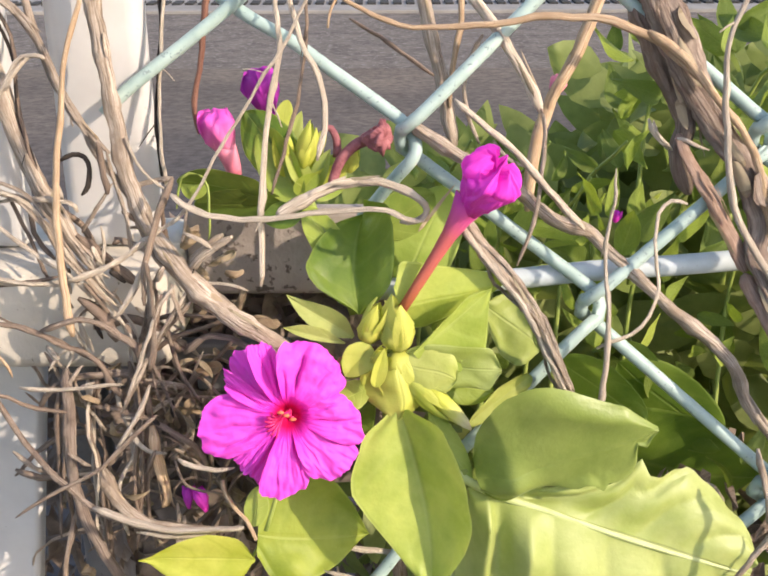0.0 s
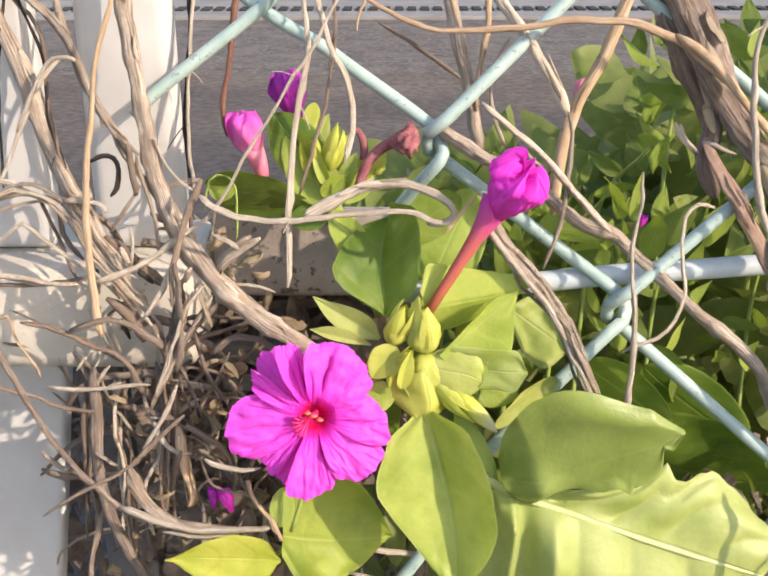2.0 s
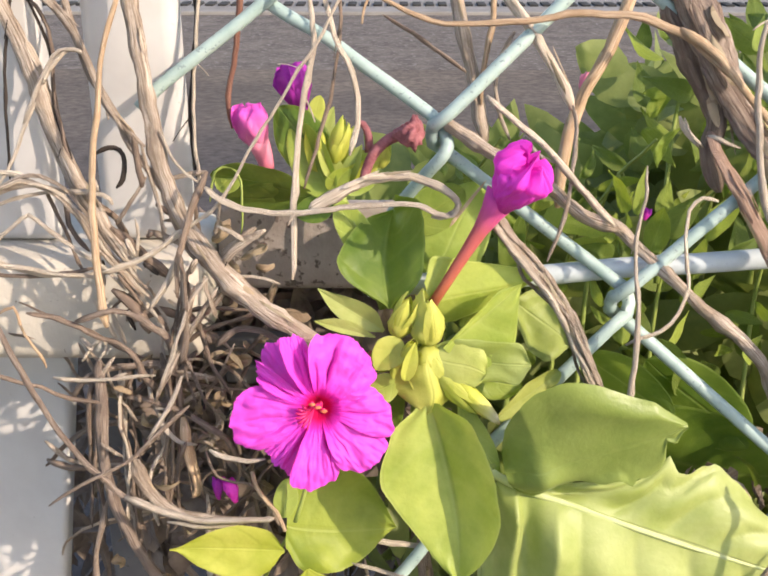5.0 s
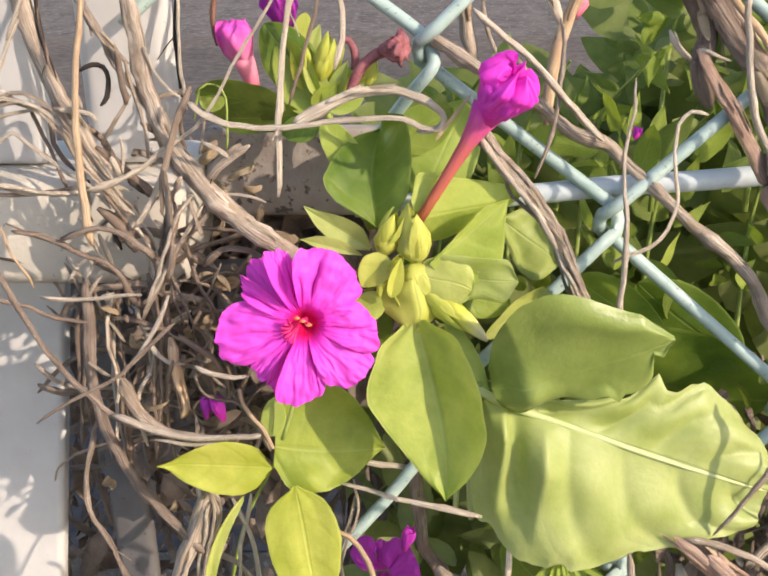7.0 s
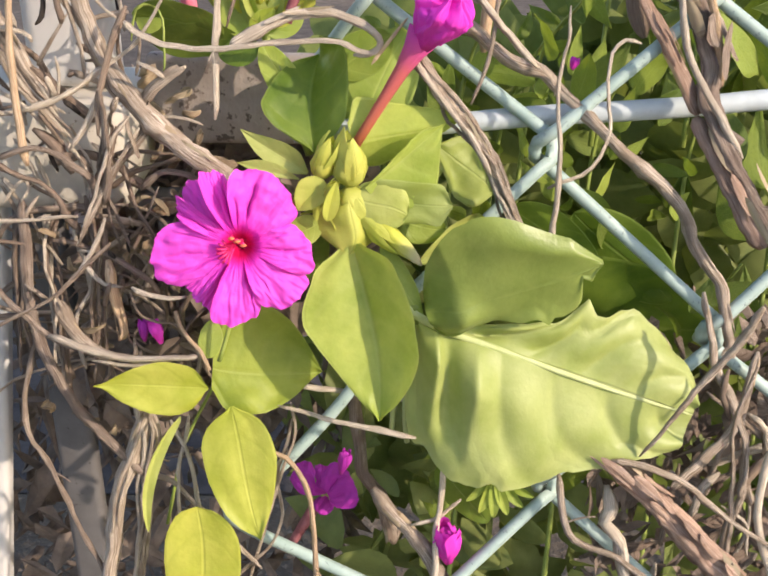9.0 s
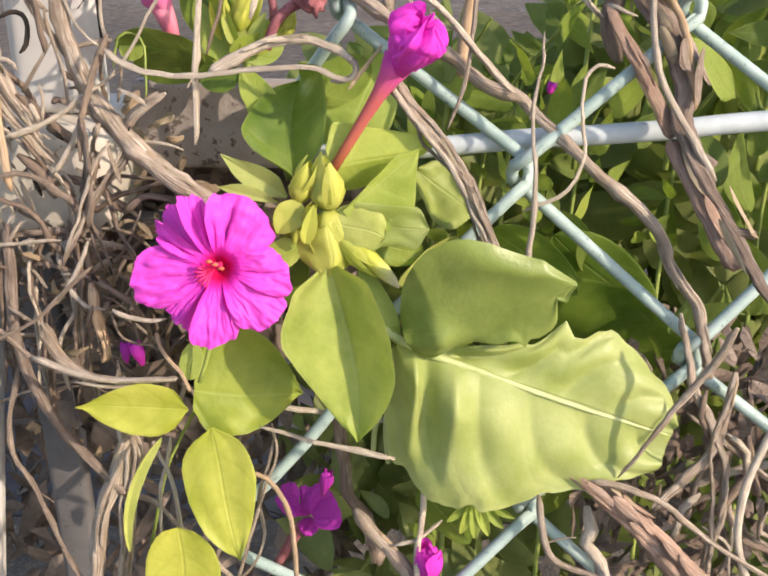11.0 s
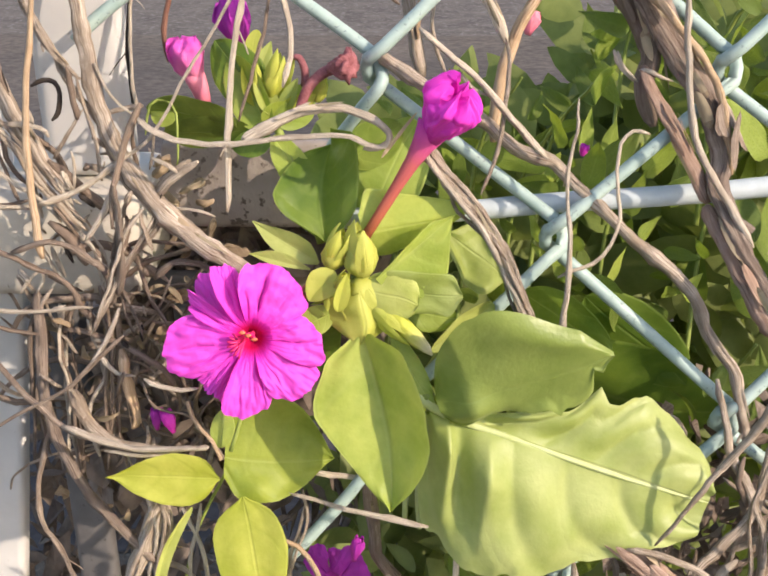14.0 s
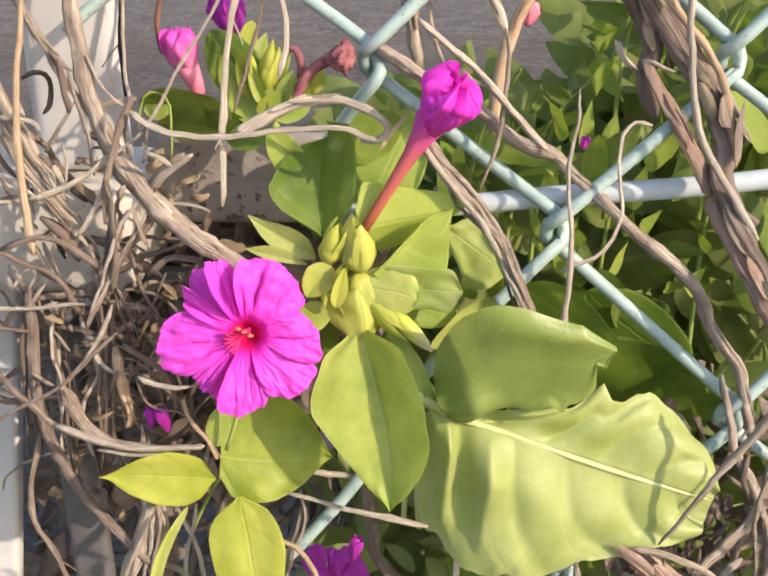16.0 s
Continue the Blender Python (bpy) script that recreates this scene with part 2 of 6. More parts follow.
M_ASPHALT = mottled("asphalt", (0.072, 0.060, 0.052), (0.165, 0.140, 0.122), 13, 0.9, 0.006, (60, 0.55, (0.19, 0.17, 0.157)))
M_SHADE_STRIP = shade_edge("shade_painted_asphalt", 1.25, 2.3)
M_KERB = mottled("kerb_concrete", (0.19, 0.18, 0.17), (0.27, 0.26, 0.245), 9, 0.9, 0.002)
M_SLOT = mottled("drain_slot", (0.02, 0.02, 0.02), (0.04, 0.04, 0.04), 20, 0.9)
M_SOIL = mottled("dark_soil", (0.06, 0.048, 0.038), (0.13, 0.105, 0.08), 40, 0.95, 0.006, (160, 0.60, (0.19, 0.15, 0.115)))


# ---- builders ----
def mesh_of(name, bm, mat, smooth=True):
    me = bpy.data.meshes.new(name)
    for f in bm.faces:
        f.smooth = smooth
    bm.to_mesh(me)
    bm.free()
    me.materials.append(mat)
    return me


def part(name, bm, mat, parent, label="", smooth=True):
    ob = new(name, mesh_of(name, bm, mat, smooth))
    ob.parent = parent
    if label:
        tagged(ob, label)
    return ob


def thing(name, label, category, group="", kind=""):
    return tagged(new(name), label, category, group, kind)


def curve(points, step):
    """Points in mm on a smooth line through the given ones, about step mm apart."""
    p = [Vector(q) for q in points]
    p = [p[0] * 2 - p[1], *p, p[-1] * 2 - p[-2]]
    out = []
    for a, b, c, d in zip(p, p[1:], p[2:], p[3:]):
        n = max(2, round((c - b).length / step))
        for i in range(n):
            t = i / n
            out.append(0.5 * (2 * b + (c - a) * t + (2 * a - 5 * b + 4 * c - d) * t * t + (3 * b - a - 3 * c + d) * t ** 3))
    return [*out, p[-2]]


def tube(points, r0, r1, seed=0, rough=0.12, sides=8, step=2.5, flat=1.0, wander=0.0, knots=0.0, twist=0.0, ends=0.0):
    """A stem through the points (mm) that tapers from r0 to r1, with uneven skin and swollen nodes."""
    rnd = random.Random(seed)
    line = curve(points, step)
    if wander:
        line = [q + wander * noise.noise_vector(q * 0.13 + Vector((seed * 7.3, 0, 0))) + 0.6 * wander * noise.noise_vector(q * 0.37 + Vector((0, seed * 3.1, 0))) for q in line]
    bm = bmesh.new()
    uv = bm.loops.layers.uv.new("UVMap")
    rings, far, prev = [], 0.0, None
    up = Vector((0.13, -0.9, 0.41))
    node = rnd.uniform(9, 22)
    for i, q in enumerate(line):
        d = (line[min(i + 1, len(line) - 1)] - line[max(i - 1, 0)]).normalized()
        up = (up - d * up.dot(d)).normalized()
        side = d.cross(up)
        if prev is not None:
            far += (q - prev).length
        prev = q
        k = i / (len(line) - 1)
        r = r0 + (r1 - r0) * k
        if ends:
            r *= min(1.0, 0.45 + 0.55 * (min(i, len(line) - 1 - i) * step / (ends * r)) ** 0.7)
        if knots:
            near = abs((far + seed * 3.7) % node - node / 2)
            r *= 1 + knots * math.exp(-(near / 1.6) ** 2)
        ring = []
        for s in range(sides):
            a = 2 * math.pi * s / sides + twist * far
            w = 1 + 0.7 * rough * (rnd.random() - 0.5) + 0.5 * rough * math.sin(3 * a + seed)
            c, e = math.cos(a - twist * far), math.sin(a - twist * far)
            w += 1.6 * rough * noise.noise(Vector((c * 2.2 + seed, e * 2.2, far * 0.035 / r0 ** 0.5))) + 1.3 * rough * noise.noise(Vector((c * 5, e * 5 + seed, far * 0.06)))
            ring.append(bm.verts.new((q + r * w * (math.cos(a) * side + flat * math.sin(a) * up)) * MM))
        rings.append((ring, far))
    for (a, fa), (b, fb) in zip(rings, rings[1:]):
        for s in range(sides):
            f = bm.faces.new((a[s], a[(s + 1) % sides], b[(s + 1) % sides], b[s]))
            for loop, (x, y) in zip(f.loops, ((s, fa), (s + 1, fa), (s + 1, fb), (s, fb))):
                loop[uv].uv = (x / sides * 3, y)
    bm.faces.new(rings[0][0][::-1])
    bm.faces.new(rings[-1][0])
    return bm


def vine(label, points, r0, r1, mat, seed, **more):
    """A dry stem, its peeling strips of bark and broken side shoots."""
    name, flakes, shoots = more.pop("name", "dry_vine"), more.pop("flakes", None), more.pop("shoots", None)
    more["rough"] = 1.25 * more.get("rough", 0.16)
    more["knots"] = more.get("knots", 0.2)
    more["wander"] = max(0.4, more.get("wander", 0.0))
    ob = new(name, mesh_of(name, tube(points, r0, r1, seed, **{"ends": 0.9, **more}), mat))
    line = curve(points, 3.0)
    rnd = random.Random(seed * 13 + 1)
    r = max(r0, r1)
    if flakes is None:
        flakes = int(len(line) * (0.35 if r > 1.0 else 0.0))
    if shoots is None:
        shoots = int(len(line) * (0.05 if "wander" in more else 0.04))
    for k in range(flakes):
        i = rnd.randrange(1, len(line) - 1)
        d = (line[i + 1] - line[i - 1]).normalized()
        a = rnd.uniform(-1.3, 1.3)
        out = (Vector((math.sin(a), -math.cos(a) * 0.93, math.cos(a) * 0.37))).normalized()
        out = (out - d * out.dot(d)).normalized()
        q = line[i] + out * r * 0.95
        n = rnd.uniform(3, 9) * (1 if rnd.random() < 0.5 else -1)
        e = q + d * n + out * r * rnd.uniform(0.0, 0.55)
        bm = blade(q - d * n * 0.4, e, r * rnd.uniform(0.35, 0.9), rnd.uniform(-15, 15), -0.35, 0.0, (0.3, 0.5), 1.5, k, nu=6, nv=4, normal=out)
        uv = bm.loops.layers.uv.active
        for f in bm.faces:
            for loop in f.loops:
                u, v = loop[uv].uv
                loop[uv].uv = (0.6 * v + 0.1 * k, abs(n) * u)
        part("bark_strip", bm, rnd.choice((M_DEAD, mat, mat)), ob)
    for k in range(shoots):
        i = rnd.randrange(1, len(line) - 1)
        d = (line[i + 1] - line[i - 1]).normalized()
        side = Vector((rnd.uniform(-1, 1), rnd.uniform(-0.6, 0.2), rnd.uniform(-1, 1)))
        w = (side + d * rnd.uniform(0.2, 1.2)).normalized() * rnd.uniform(2.5, 8)
        part("side_shoot", tube([line[i], line[i] + w * 0.5 + side * 0.5, line[i] + w], r * 0.3, r * 0.2, k, 0.2, 6, 1.5), mat, ob)
    if len(label.split()) < 5:
        label += " on the fence"
    kind = "vine" if "vine" in name else name.split("_")[-1]
    return tagged(ob, label, kind, "dry stems on the fence")


def strands(label, points, r, mat, seed, count=4, spread=1.0, **more):
    """A dead stem split into a bundle of fibres."""
    rnd = random.Random(seed)
    ob = None
    for k in range(count):
        j = Vector((rnd.uniform(-1, 1), rnd.uniform(-1, 1), rnd.uniform(-1, 1))) * spread
        pts = [Vector(p) + j + Vector((rnd.uniform(-1, 1), rnd.uniform(-1, 1), rnd.uniform(-1, 1))) * spread * 0.6 for p in points]
        bm = tube(pts, r * rnd.uniform(0.7, 1.3), r * rnd.uniform(0.4, 1.0), seed + k, 0.25, 7, 1.8, wander=0.5, ends=1.5)
        m = rnd.choice((mat, mat, M_PALE))
        if ob:
            part("strand", bm, m, ob)
        else:
            ob = new("dry_vine", mesh_of("dry_vine", bm, m))
    return tagged(ob, label, "vine", "dry stems on the fence")


FACE = Vector((0.0, -0.93, 0.37))


def blade(base, tip, width, turn=0.0, fold=0.0, bend=0.0, shape=(0.55, 0.9), wave=0.4, seed=0, ragged=0.0, nu=16, nv=10, curl=0.0, normal=None, outline=None, arc=0.0, fold2=None, quilt=0.0, relief=None, ue0=0.35):
    """A leaf from base to tip (mm). turn: degrees about its axis away from facing the viewer's side; fold: how far the halves rise
    from the midrib (fold2: of the second half); bend: how far the middle arches; shape: how soon it widens and narrows; curl: roll of
    the margins; quilt: how far the blade swells between its side veins; relief: further height (mm) by place along and across."""
    base, tip = Vector(base), Vector(tip)
    axis = tip - base
    face = Vector(normal) if normal else FACE
    n = (face - axis * face.dot(axis) / axis.length_squared).normalized()
    n = Matrix.Rotation(radians(turn), 3, axis.normalized()) @ n
    side = axis.normalized().cross(n)
    p, q = shape
    peak = (p / (p + q)) ** p * (q / (p + q)) ** q
    bm = bmesh.new()
    uv = bm.loops.layers.uv.new("UVMap")
    rows = []
    drift = [noise.noise(Vector((seed * 3.7, k, 0.5))) * (ue0 < 1) for k in range(2)]
    for i in range(nu + 1):
        u = i / nu
        ue = 0.5 - 0.5 * math.cos(math.pi * u)
        ue = ue0 * u + (1 - ue0) * ue
        w = max(0.012, (ue ** p * (1 - ue) ** q) / peak) * width / 2
        row = []
        for j in range(nv + 1):
            v = 2 * j / nv - 1
            s = w * v
            if outline:
                half = outline[0] if v < 0 else outline[1]
                g = min(ue, 0.9999) * (len(half) - 1)
                i0, f = int(g), g % 1
                p0, p1, p2, p3 = half[max(0, i0 - 1)], half[i0], half[i0 + 1], half[min(len(half) - 1, i0 + 2)]
                if len(half) > 14:
                    s = v * (p1 * (1 - f) + p2 * f)
                else:
                    s = v * max(0.05, p1 + 0.5 * f * (p2 - p0 + f * (2 * p0 - 5 * p1 + 4 * p2 - p3 + f * (3 * (p1 - p2) + p3 - p0))))
            s *= 1 + 0.055 * noise.noise(Vector((ue * 4.2, seed * 1.7, 2.0 * (v > 0)))) + 0.025 * noise.noise(Vector((ue * 11, seed * 2.9, 5.0 * (v > 0))))
            if ragged and abs(v) > 0.7:
                s *= 1 - ragged * max(0.0, noise.noise(Vector((ue * 13, seed, v * 0.1)))) * (abs(v) - 0.7) / 0.3
            h = (fold2 if fold2 is not None and v > 0 else fold) * abs(s) - curl * abs(v) ** 3 * w + bend * 4 * ue * (1 - ue)
            if quilt:
                h += quilt * (abs(math.sin(math.pi * (5.2 * (ue - 0.22 * v * v - 0.06 * abs(v)) + 0.5 * (v > 0)))) ** 0.7 - 0.7) * min(1, 3 * abs(v)) * (1 - 0.6 * abs(v))
            if relief:
                h += relief(ue, v)
            h += wave * width * 0.12 * noise.noise(Vector((ue * 3.1, v * 1.7, seed * 3.3))) * (0.25 + abs(v))
            row.append((bm.verts.new((base + axis * ue + side * (s + (arc + 0.09 * width * drift[0]) * 4 * ue * (1 - ue) + 0.05 * width * drift[1] * math.sin(2 * math.pi * ue)) + n * h) * MM), (ue, v * 0.5 + 0.5)))
        rows.append(row)
    for a, b in zip(rows, rows[1:]):
        for j in range(nv):
            quad = (a[j], a[j + 1], b[j + 1], b[j])
            f = bm.faces.new([x[0] for x in quad])
            for loop, x in zip(f.loops, quad):
                loop[uv].uv = x[1]
    return bm


def leaf(parent, base, tip, width, mat, label="", **more):
    return part("leaf", blade(base, tip, width, **more), mat, parent, label)


def lathe(profile, base, tip, lobes=0, depth=0.0, sides=20, spiral=0.0, seed=0, crush=0.0):
    """A body turned about the line from base to tip (mm): profile rows of (share of the length, radius); lobes pleat it."""
    base, tip = Vector(base), Vector(tip)
    axis = tip - base
    a = axis.normalized()
    x = a.orthogonal().normalized()
    y = a.cross(x)
    bm = bmesh.new()
    uv = bm.loops.layers.uv.new("UVMap")
    rings = []
    for i, (k, r) in enumerate(profile):
        ring = []
        for s in range(sides):
            t = 2 * math.pi * s / sides
            w = 1.0
            if lobes:
                saw = ((t + spiral * k) * lobes / (2 * math.pi)) % 1.0
                w = 1 + depth * k * (saw - 0.5)
            w += crush * noise.noise(Vector((math.cos(t) * 1.7, math.sin(t) * 1.7 + seed, k * 4)))
            ring.append(bm.verts.new((base + axis * (k + 0.25 * crush * k * noise.noise(Vector((t, seed, 3)))) + r * w * (math.cos(t) * x + math.sin(t) * y)) * MM))
        rings.append((ring, k))
    for (p, kp), (q, kq) in zip(rings, rings[1:]):
        for s in range(sides):
            f = bm.faces.new((p[s], p[(s + 1) % sides], q[(s + 1) % sides], q[s]))
            for loop, (m, k) in zip(f.loops, ((s, kp), (s + 1, kp), (s + 1, kq), (s, kq))):
                loop[uv].uv = (k, m / sides)
    bm.faces.new(rings[0][0][::-1])
    bm.faces.new(rings[-1][0])
    return bm


def calyx(parent, base, tip, r, seed=0, label=""):
    """A ribbed cup with five pointed sepals that lean apart at their tips."""
    base, tip = Vector(base), Vector(tip)
    axis = tip - base
    prof = [(0, 0.3 * r), (0.1, 0.6 * r), (0.28, 0.78 * r), (0.5, 0.7 * r), (0.7, 0.45 * r), (0.82, 0.15 * r)]
    ob = part("calyx", lathe(prof, base, tip, lobes=5, depth=0.4, sides=20, spiral=0.8, seed=seed, crush=0.3), M_CALYX, parent, label)
    rnd = random.Random(seed + 50)
    x = axis.normalized().orthogonal().normalized()
    y = axis.normalized().cross(x)
    for i in range(5):
        t = 2 * math.pi * (i + rnd.uniform(-0.2, 0.2)) / 5 + seed
        out = math.cos(t) * x + math.sin(t) * y
        lo = base + out * r * 0.35
        hi = base + axis * rnd.uniform(0.85, 1.15) + out * r * rnd.uniform(0.1, 0.75)
        part("sepal", blade(lo, hi, r * rnd.uniform(1.05, 1.4), rnd.uniform(-12, 12), -0.30, r * 0.42, (0.5, 0.95), 0.8, seed * 7 + i, nu=10, nv=6, normal=out), M_CALYX, ob)
    return ob


def bud(parent, base, tip, r, mat, seed, label, petals=7):
    """A furled flower head: a pleated core with creased petals wrapped round it."""
    base, tip = Vector(base), Vector(tip)
    prof = [(0, 0.28 * r), (0.2, 0.5 * r), (0.45, 0.74 * r), (0.7, 0.8 * r), (0.88, 0.62 * r), (0.95, 0.3 * r), (0.92, 0.08 * r)]
    ob = part("bud", lathe(prof, base, tip, lobes=5, depth=0.6, sides=40, spiral=1.4, seed=seed, crush=0.25), mat, parent, label)
    rnd = random.Random(seed)
    axis = tip - base
    x = axis.normalized().orthogonal().normalized()
    y = axis.normalized().cross(x)
    for i in range(petals):
        t = 2 * math.pi * (i + rnd.uniform(-0.25, 0.25)) / petals
        out = math.cos(t) * x + math.sin(t) * y
        lo = base + axis * rnd.uniform(0.12, 0.3) + out * r * 0.38
        hi = base + axis * rnd.uniform(0.88, 1.1) + out * r * rnd.uniform(0.3, 0.95)
        bm = blade(lo, hi, r * rnd.uniform(1.1, 1.6), rnd.uniform(-18, 18), -0.45, r * 0.30, (0.45, 0.28), 1.6, seed * 9 + i, nu=10, nv=8, normal=out)
        part("petal", bm, mat, ob)
    return ob


def sector(ang, half, far):
    """The rim of a plain lobe, as (angle, reach) rows."""
    return [(ang + half * z, far * (1 - 0.24 * abs(z) ** 4)) for z in (-1, -0.8, -0.55, -0.25, 0, 0.25, 0.55, 0.8, 1)]


def corolla(parent, centre, facing, size, lobes, mat, label, seed=0):
    """An open trumpet flower of overlapping crumpled lobes round a deep throat. lobes: (rim as rows of angle and reach, angles of
    the two sides near the throat, height of the one edge, of the other, and of the whole, creases), in degrees and shares of the size."""
    centre, n = Vector(centre), Vector(facing).normalized()
    x = (Vector((1, 0, 0)) - n * n.x).normalized()
    y = n.cross(x)

    def throat(r):
        return -0.40 * (1 - min(1, r / 0.30)) ** 1.5

    bm = lathe([(0.0, size * 0.05), (0.5, size * 0.055), (1, size * 0.06)], centre - n * size * 1.0, centre - n * size * 0.385)
    ob = part("flower", bm, mat, parent, label)
    for which, (rim, inner, low, high, lift, creases) in enumerate(lobes):
        bm = bmesh.new()
        uv = bm.loops.layers.uv.new("UVMap")
        rows, nk, nz = [], 34, 56
        for i in range(nk + 1):
            k = i / nk
            row = []
            for j in range(nz + 1):
                z = 2 * j / nz - 1
                g = min(0.9999, (z + 1) / 2)
                a = rim[0][0] + (rim[-1][0] - rim[0][0]) * g
                m = next(q for q in range(len(rim) - 1) if a <= rim[q + 1][0] + 1e-6)
                w = (a - rim[m][0]) / max(1e-6, rim[m + 1][0] - rim[m][0])
                edge = rim[m][1] * (1 - w) + rim[m + 1][1] * w
                edge *= (1 - 0.13 * abs(z) ** 10) * (1 + 0.05 * noise.noise(Vector((z * 4.0, seed + which * 5.1, 0)))) + 0.016 * noise.noise(Vector((z * 13, seed + which, 7)))
                t = radians((inner[0] + (inner[1] - inner[0]) * g) * (1 - k ** 0.7) + a * k ** 0.7)
                t += 0.05 * k * (1 - k) * noise.noise(Vector((k * 5, z * 2, seed + which)))
                r = 0.05 + (edge - 0.05) * k
                out = min(1, max(0, (k - 0.22) / 0.5))
                h = throat(r) + 0.05 * (1 - z * z) * k + out * (lift + (low if z < 0 else high) * abs(z) ** 2.2) - 0.09 * k ** 4
                for z0, deep, start, wide in creases:
                    along = min(1, max(0, (k - start) / 0.2)) * (1 - k ** 1.5)
                    zc = z0 + 0.16 * noise.noise(Vector((k * 4, which, z0 * 9)))
                    h -= 1.25 * deep * along * math.exp(-abs(z - zc) / (0.6 * wide))
                h += 0.09 * k * noise.noise(Vector((z * 2.0, k * 2.2, seed + which * 3.7)))
                h += 0.05 * k * abs(noise.noise(Vector((z * 3.4 + k, k * 5.5, seed + which * 9.1))))
                h += 0.03 * k * noise.noise(Vector((z * 7, k * 8, seed + which * 2.3))) - 0.05 * max(0, k - 0.7) * (1 + noise.noise(Vector((z * 5, which, seed))))
                row.append((bm.verts.new((centre + size * (r * (math.cos(t) * x + math.sin(t) * y) + n * h)) * MM), (r, t / 6.2832)))
            rows.append(row)
        for p, q in zip(rows, rows[1:]):
            for j in range(nz):
                quad = (p[j], p[j + 1], q[j + 1], q[j])
                f = bm.faces.new([v[0] for v in quad])
                for loop, v in zip(f.loops, quad):
                    loop[uv].uv = v[1]
        part("lobe", bm, mat, ob)
    return ob


def furled_head(parent, base, tip, r, mat, seed, label):
    """A half-open flower: a flaring funnel closed by five creased flaps that fold in over one another."""
    base, tip = Vector(base), Vector(tip)
    axis = tip - base
    long, a = axis.length, axis.normalized()
    x = (Vector((1, 0, 0)) - a * a.x).normalized()
    y = a.cross(x)
    prof = [(0, 0.30 * r), (0.2, 0.42 * r), (0.4, 0.62 * r), (0.6, 0.8 * r), (0.74, 0.84 * r), (0.8, 0.5 * r), (0.76, 0.1 * r)]
    ob = part("flower", lathe(prof, base, tip, lobes=5, depth=0.25, sides=40, spiral=0.8, seed=seed, crush=0.12), mat, parent, label)
    rnd = random.Random(seed)
    for q in range(7):
        mid = 2 * math.pi * (q + rnd.uniform(-0.18, 0.18)) / 7 + 0.4
        span, tall, in_r = rnd.uniform(0.5, 0.7), rnd.uniform(0.9, 1.2), rnd.uniform(0.1, 0.5)
        ridge, lean_z, knee = rnd.uniform(-0.35, 0.35), rnd.uniform(-0.25, 0.25), rnd.uniform(0.56, 0.68)
        bm = bmesh.new()
        uv = bm.loops.layers.uv.new("UVMap")
        rows, nk, nz = [], 26, 20
        for i in range(nk + 1):
            k = i / nk
            row = []
            for j in range(nz + 1):
                z = 2 * j / nz - 1
                fold = 1 - abs(z - ridge) * (1.0 if z > ridge else 1.3)
                if k < knee:
                    g = k / knee
                    up, rad, wide = 0.25 + 0.57 * tall * g, 0.52 + 0.46 * g ** 0.8, 0.75 + 0.25 * g
                else:
                    g = (k - knee) / (1 - knee)
                    up, rad, wide = 0.25 + 0.57 * tall + (0.14 + 0.20 * fold) * math.sin(g * 1.5), 0.98 - (0.98 - in_r) * g ** 1.15, 1 - 0.55 * g
                rad += 0.26 * (fold - 0.55) * min(1, 1.6 * k)
                up += 0.05 * lean_z * z + 0.05 * noise.noise(Vector((z * 2.2, k * 3, seed + q * 3.1)))
                rad += 0.32 * (abs(noise.noise(Vector((z * 1.9, k * 3.2, seed + q * 7.7)))) - 0.25) * min(1, 2 * k)
                t = mid + span * wide * z + lean_z * k * 1.4
                row.append((bm.verts.new((base + a * long * up + r * max(0.02, rad) * (math.cos(t) * x + math.sin(t) * y)) * MM), (0.3 + 0.7 * k, z * 0.5 + 0.5)))
            rows.append(row)
        for p, w in zip(rows, rows[1:]):
            for j in range(nz):
                quad = (p[j], p[j + 1], w[j + 1], w[j])
                f = bm.faces.new([v[0] for v in quad])
                for loop, v in zip(f.loops, quad):
                    loop[uv].uv = v[1]
        part("petal", bm, mat, ob)
    return ob


def box(bm, lo, hi, bevel=0.0):
    m = bmesh.ops.create_cube(bm, size=1.0)
    c = [(a + b) / 2 for a, b in zip(lo, hi)]
    s = [b - a for a, b in zip(lo, hi)]
    bmesh.ops.scale(bm, vec=s, verts=m["verts"])
    bmesh.ops.translate(bm, vec=c, verts=m["verts"])
    if bevel:
        edges = {e for v in m["verts"] for e in v.link_edges}
        bmesh.ops.bevel(bm, geom=list(edges), offset=bevel, segments=4, profile=0.5, affect="EDGES")
    return bm


# ---- ground ----
def sheet(name, x0, x1, y0, y1, z, mat, label, category):
    bm = bmesh.new()
    vs = [bm.verts.new(p) for p in ((x0, y0, z), (x1, y0, z), (x1, y1, z), (x0, y1, z))]
    bm.faces.new(vs)
    return tagged(new(name, mesh_of(name, bm, mat, False)), label, category, kind="structure")


sheet("ground", -400, 400, -400, 400, 0.0, M_ASPHALT, "worn grey asphalt running to the horizon", "ground")
# the dark of this strip is the shade behind the fence, put into its colour
sheet("pavement", -8, 8, 0.35, 2.33, 0.004, M_SHADE_STRIP, "strip of asphalt beside the fence with shade painted in", "pavement")
sheet("planting_bed", -6, 6, -1.6, 0.346, 0.006, M_SOIL, "strip of dark soil under the fence", "soil")


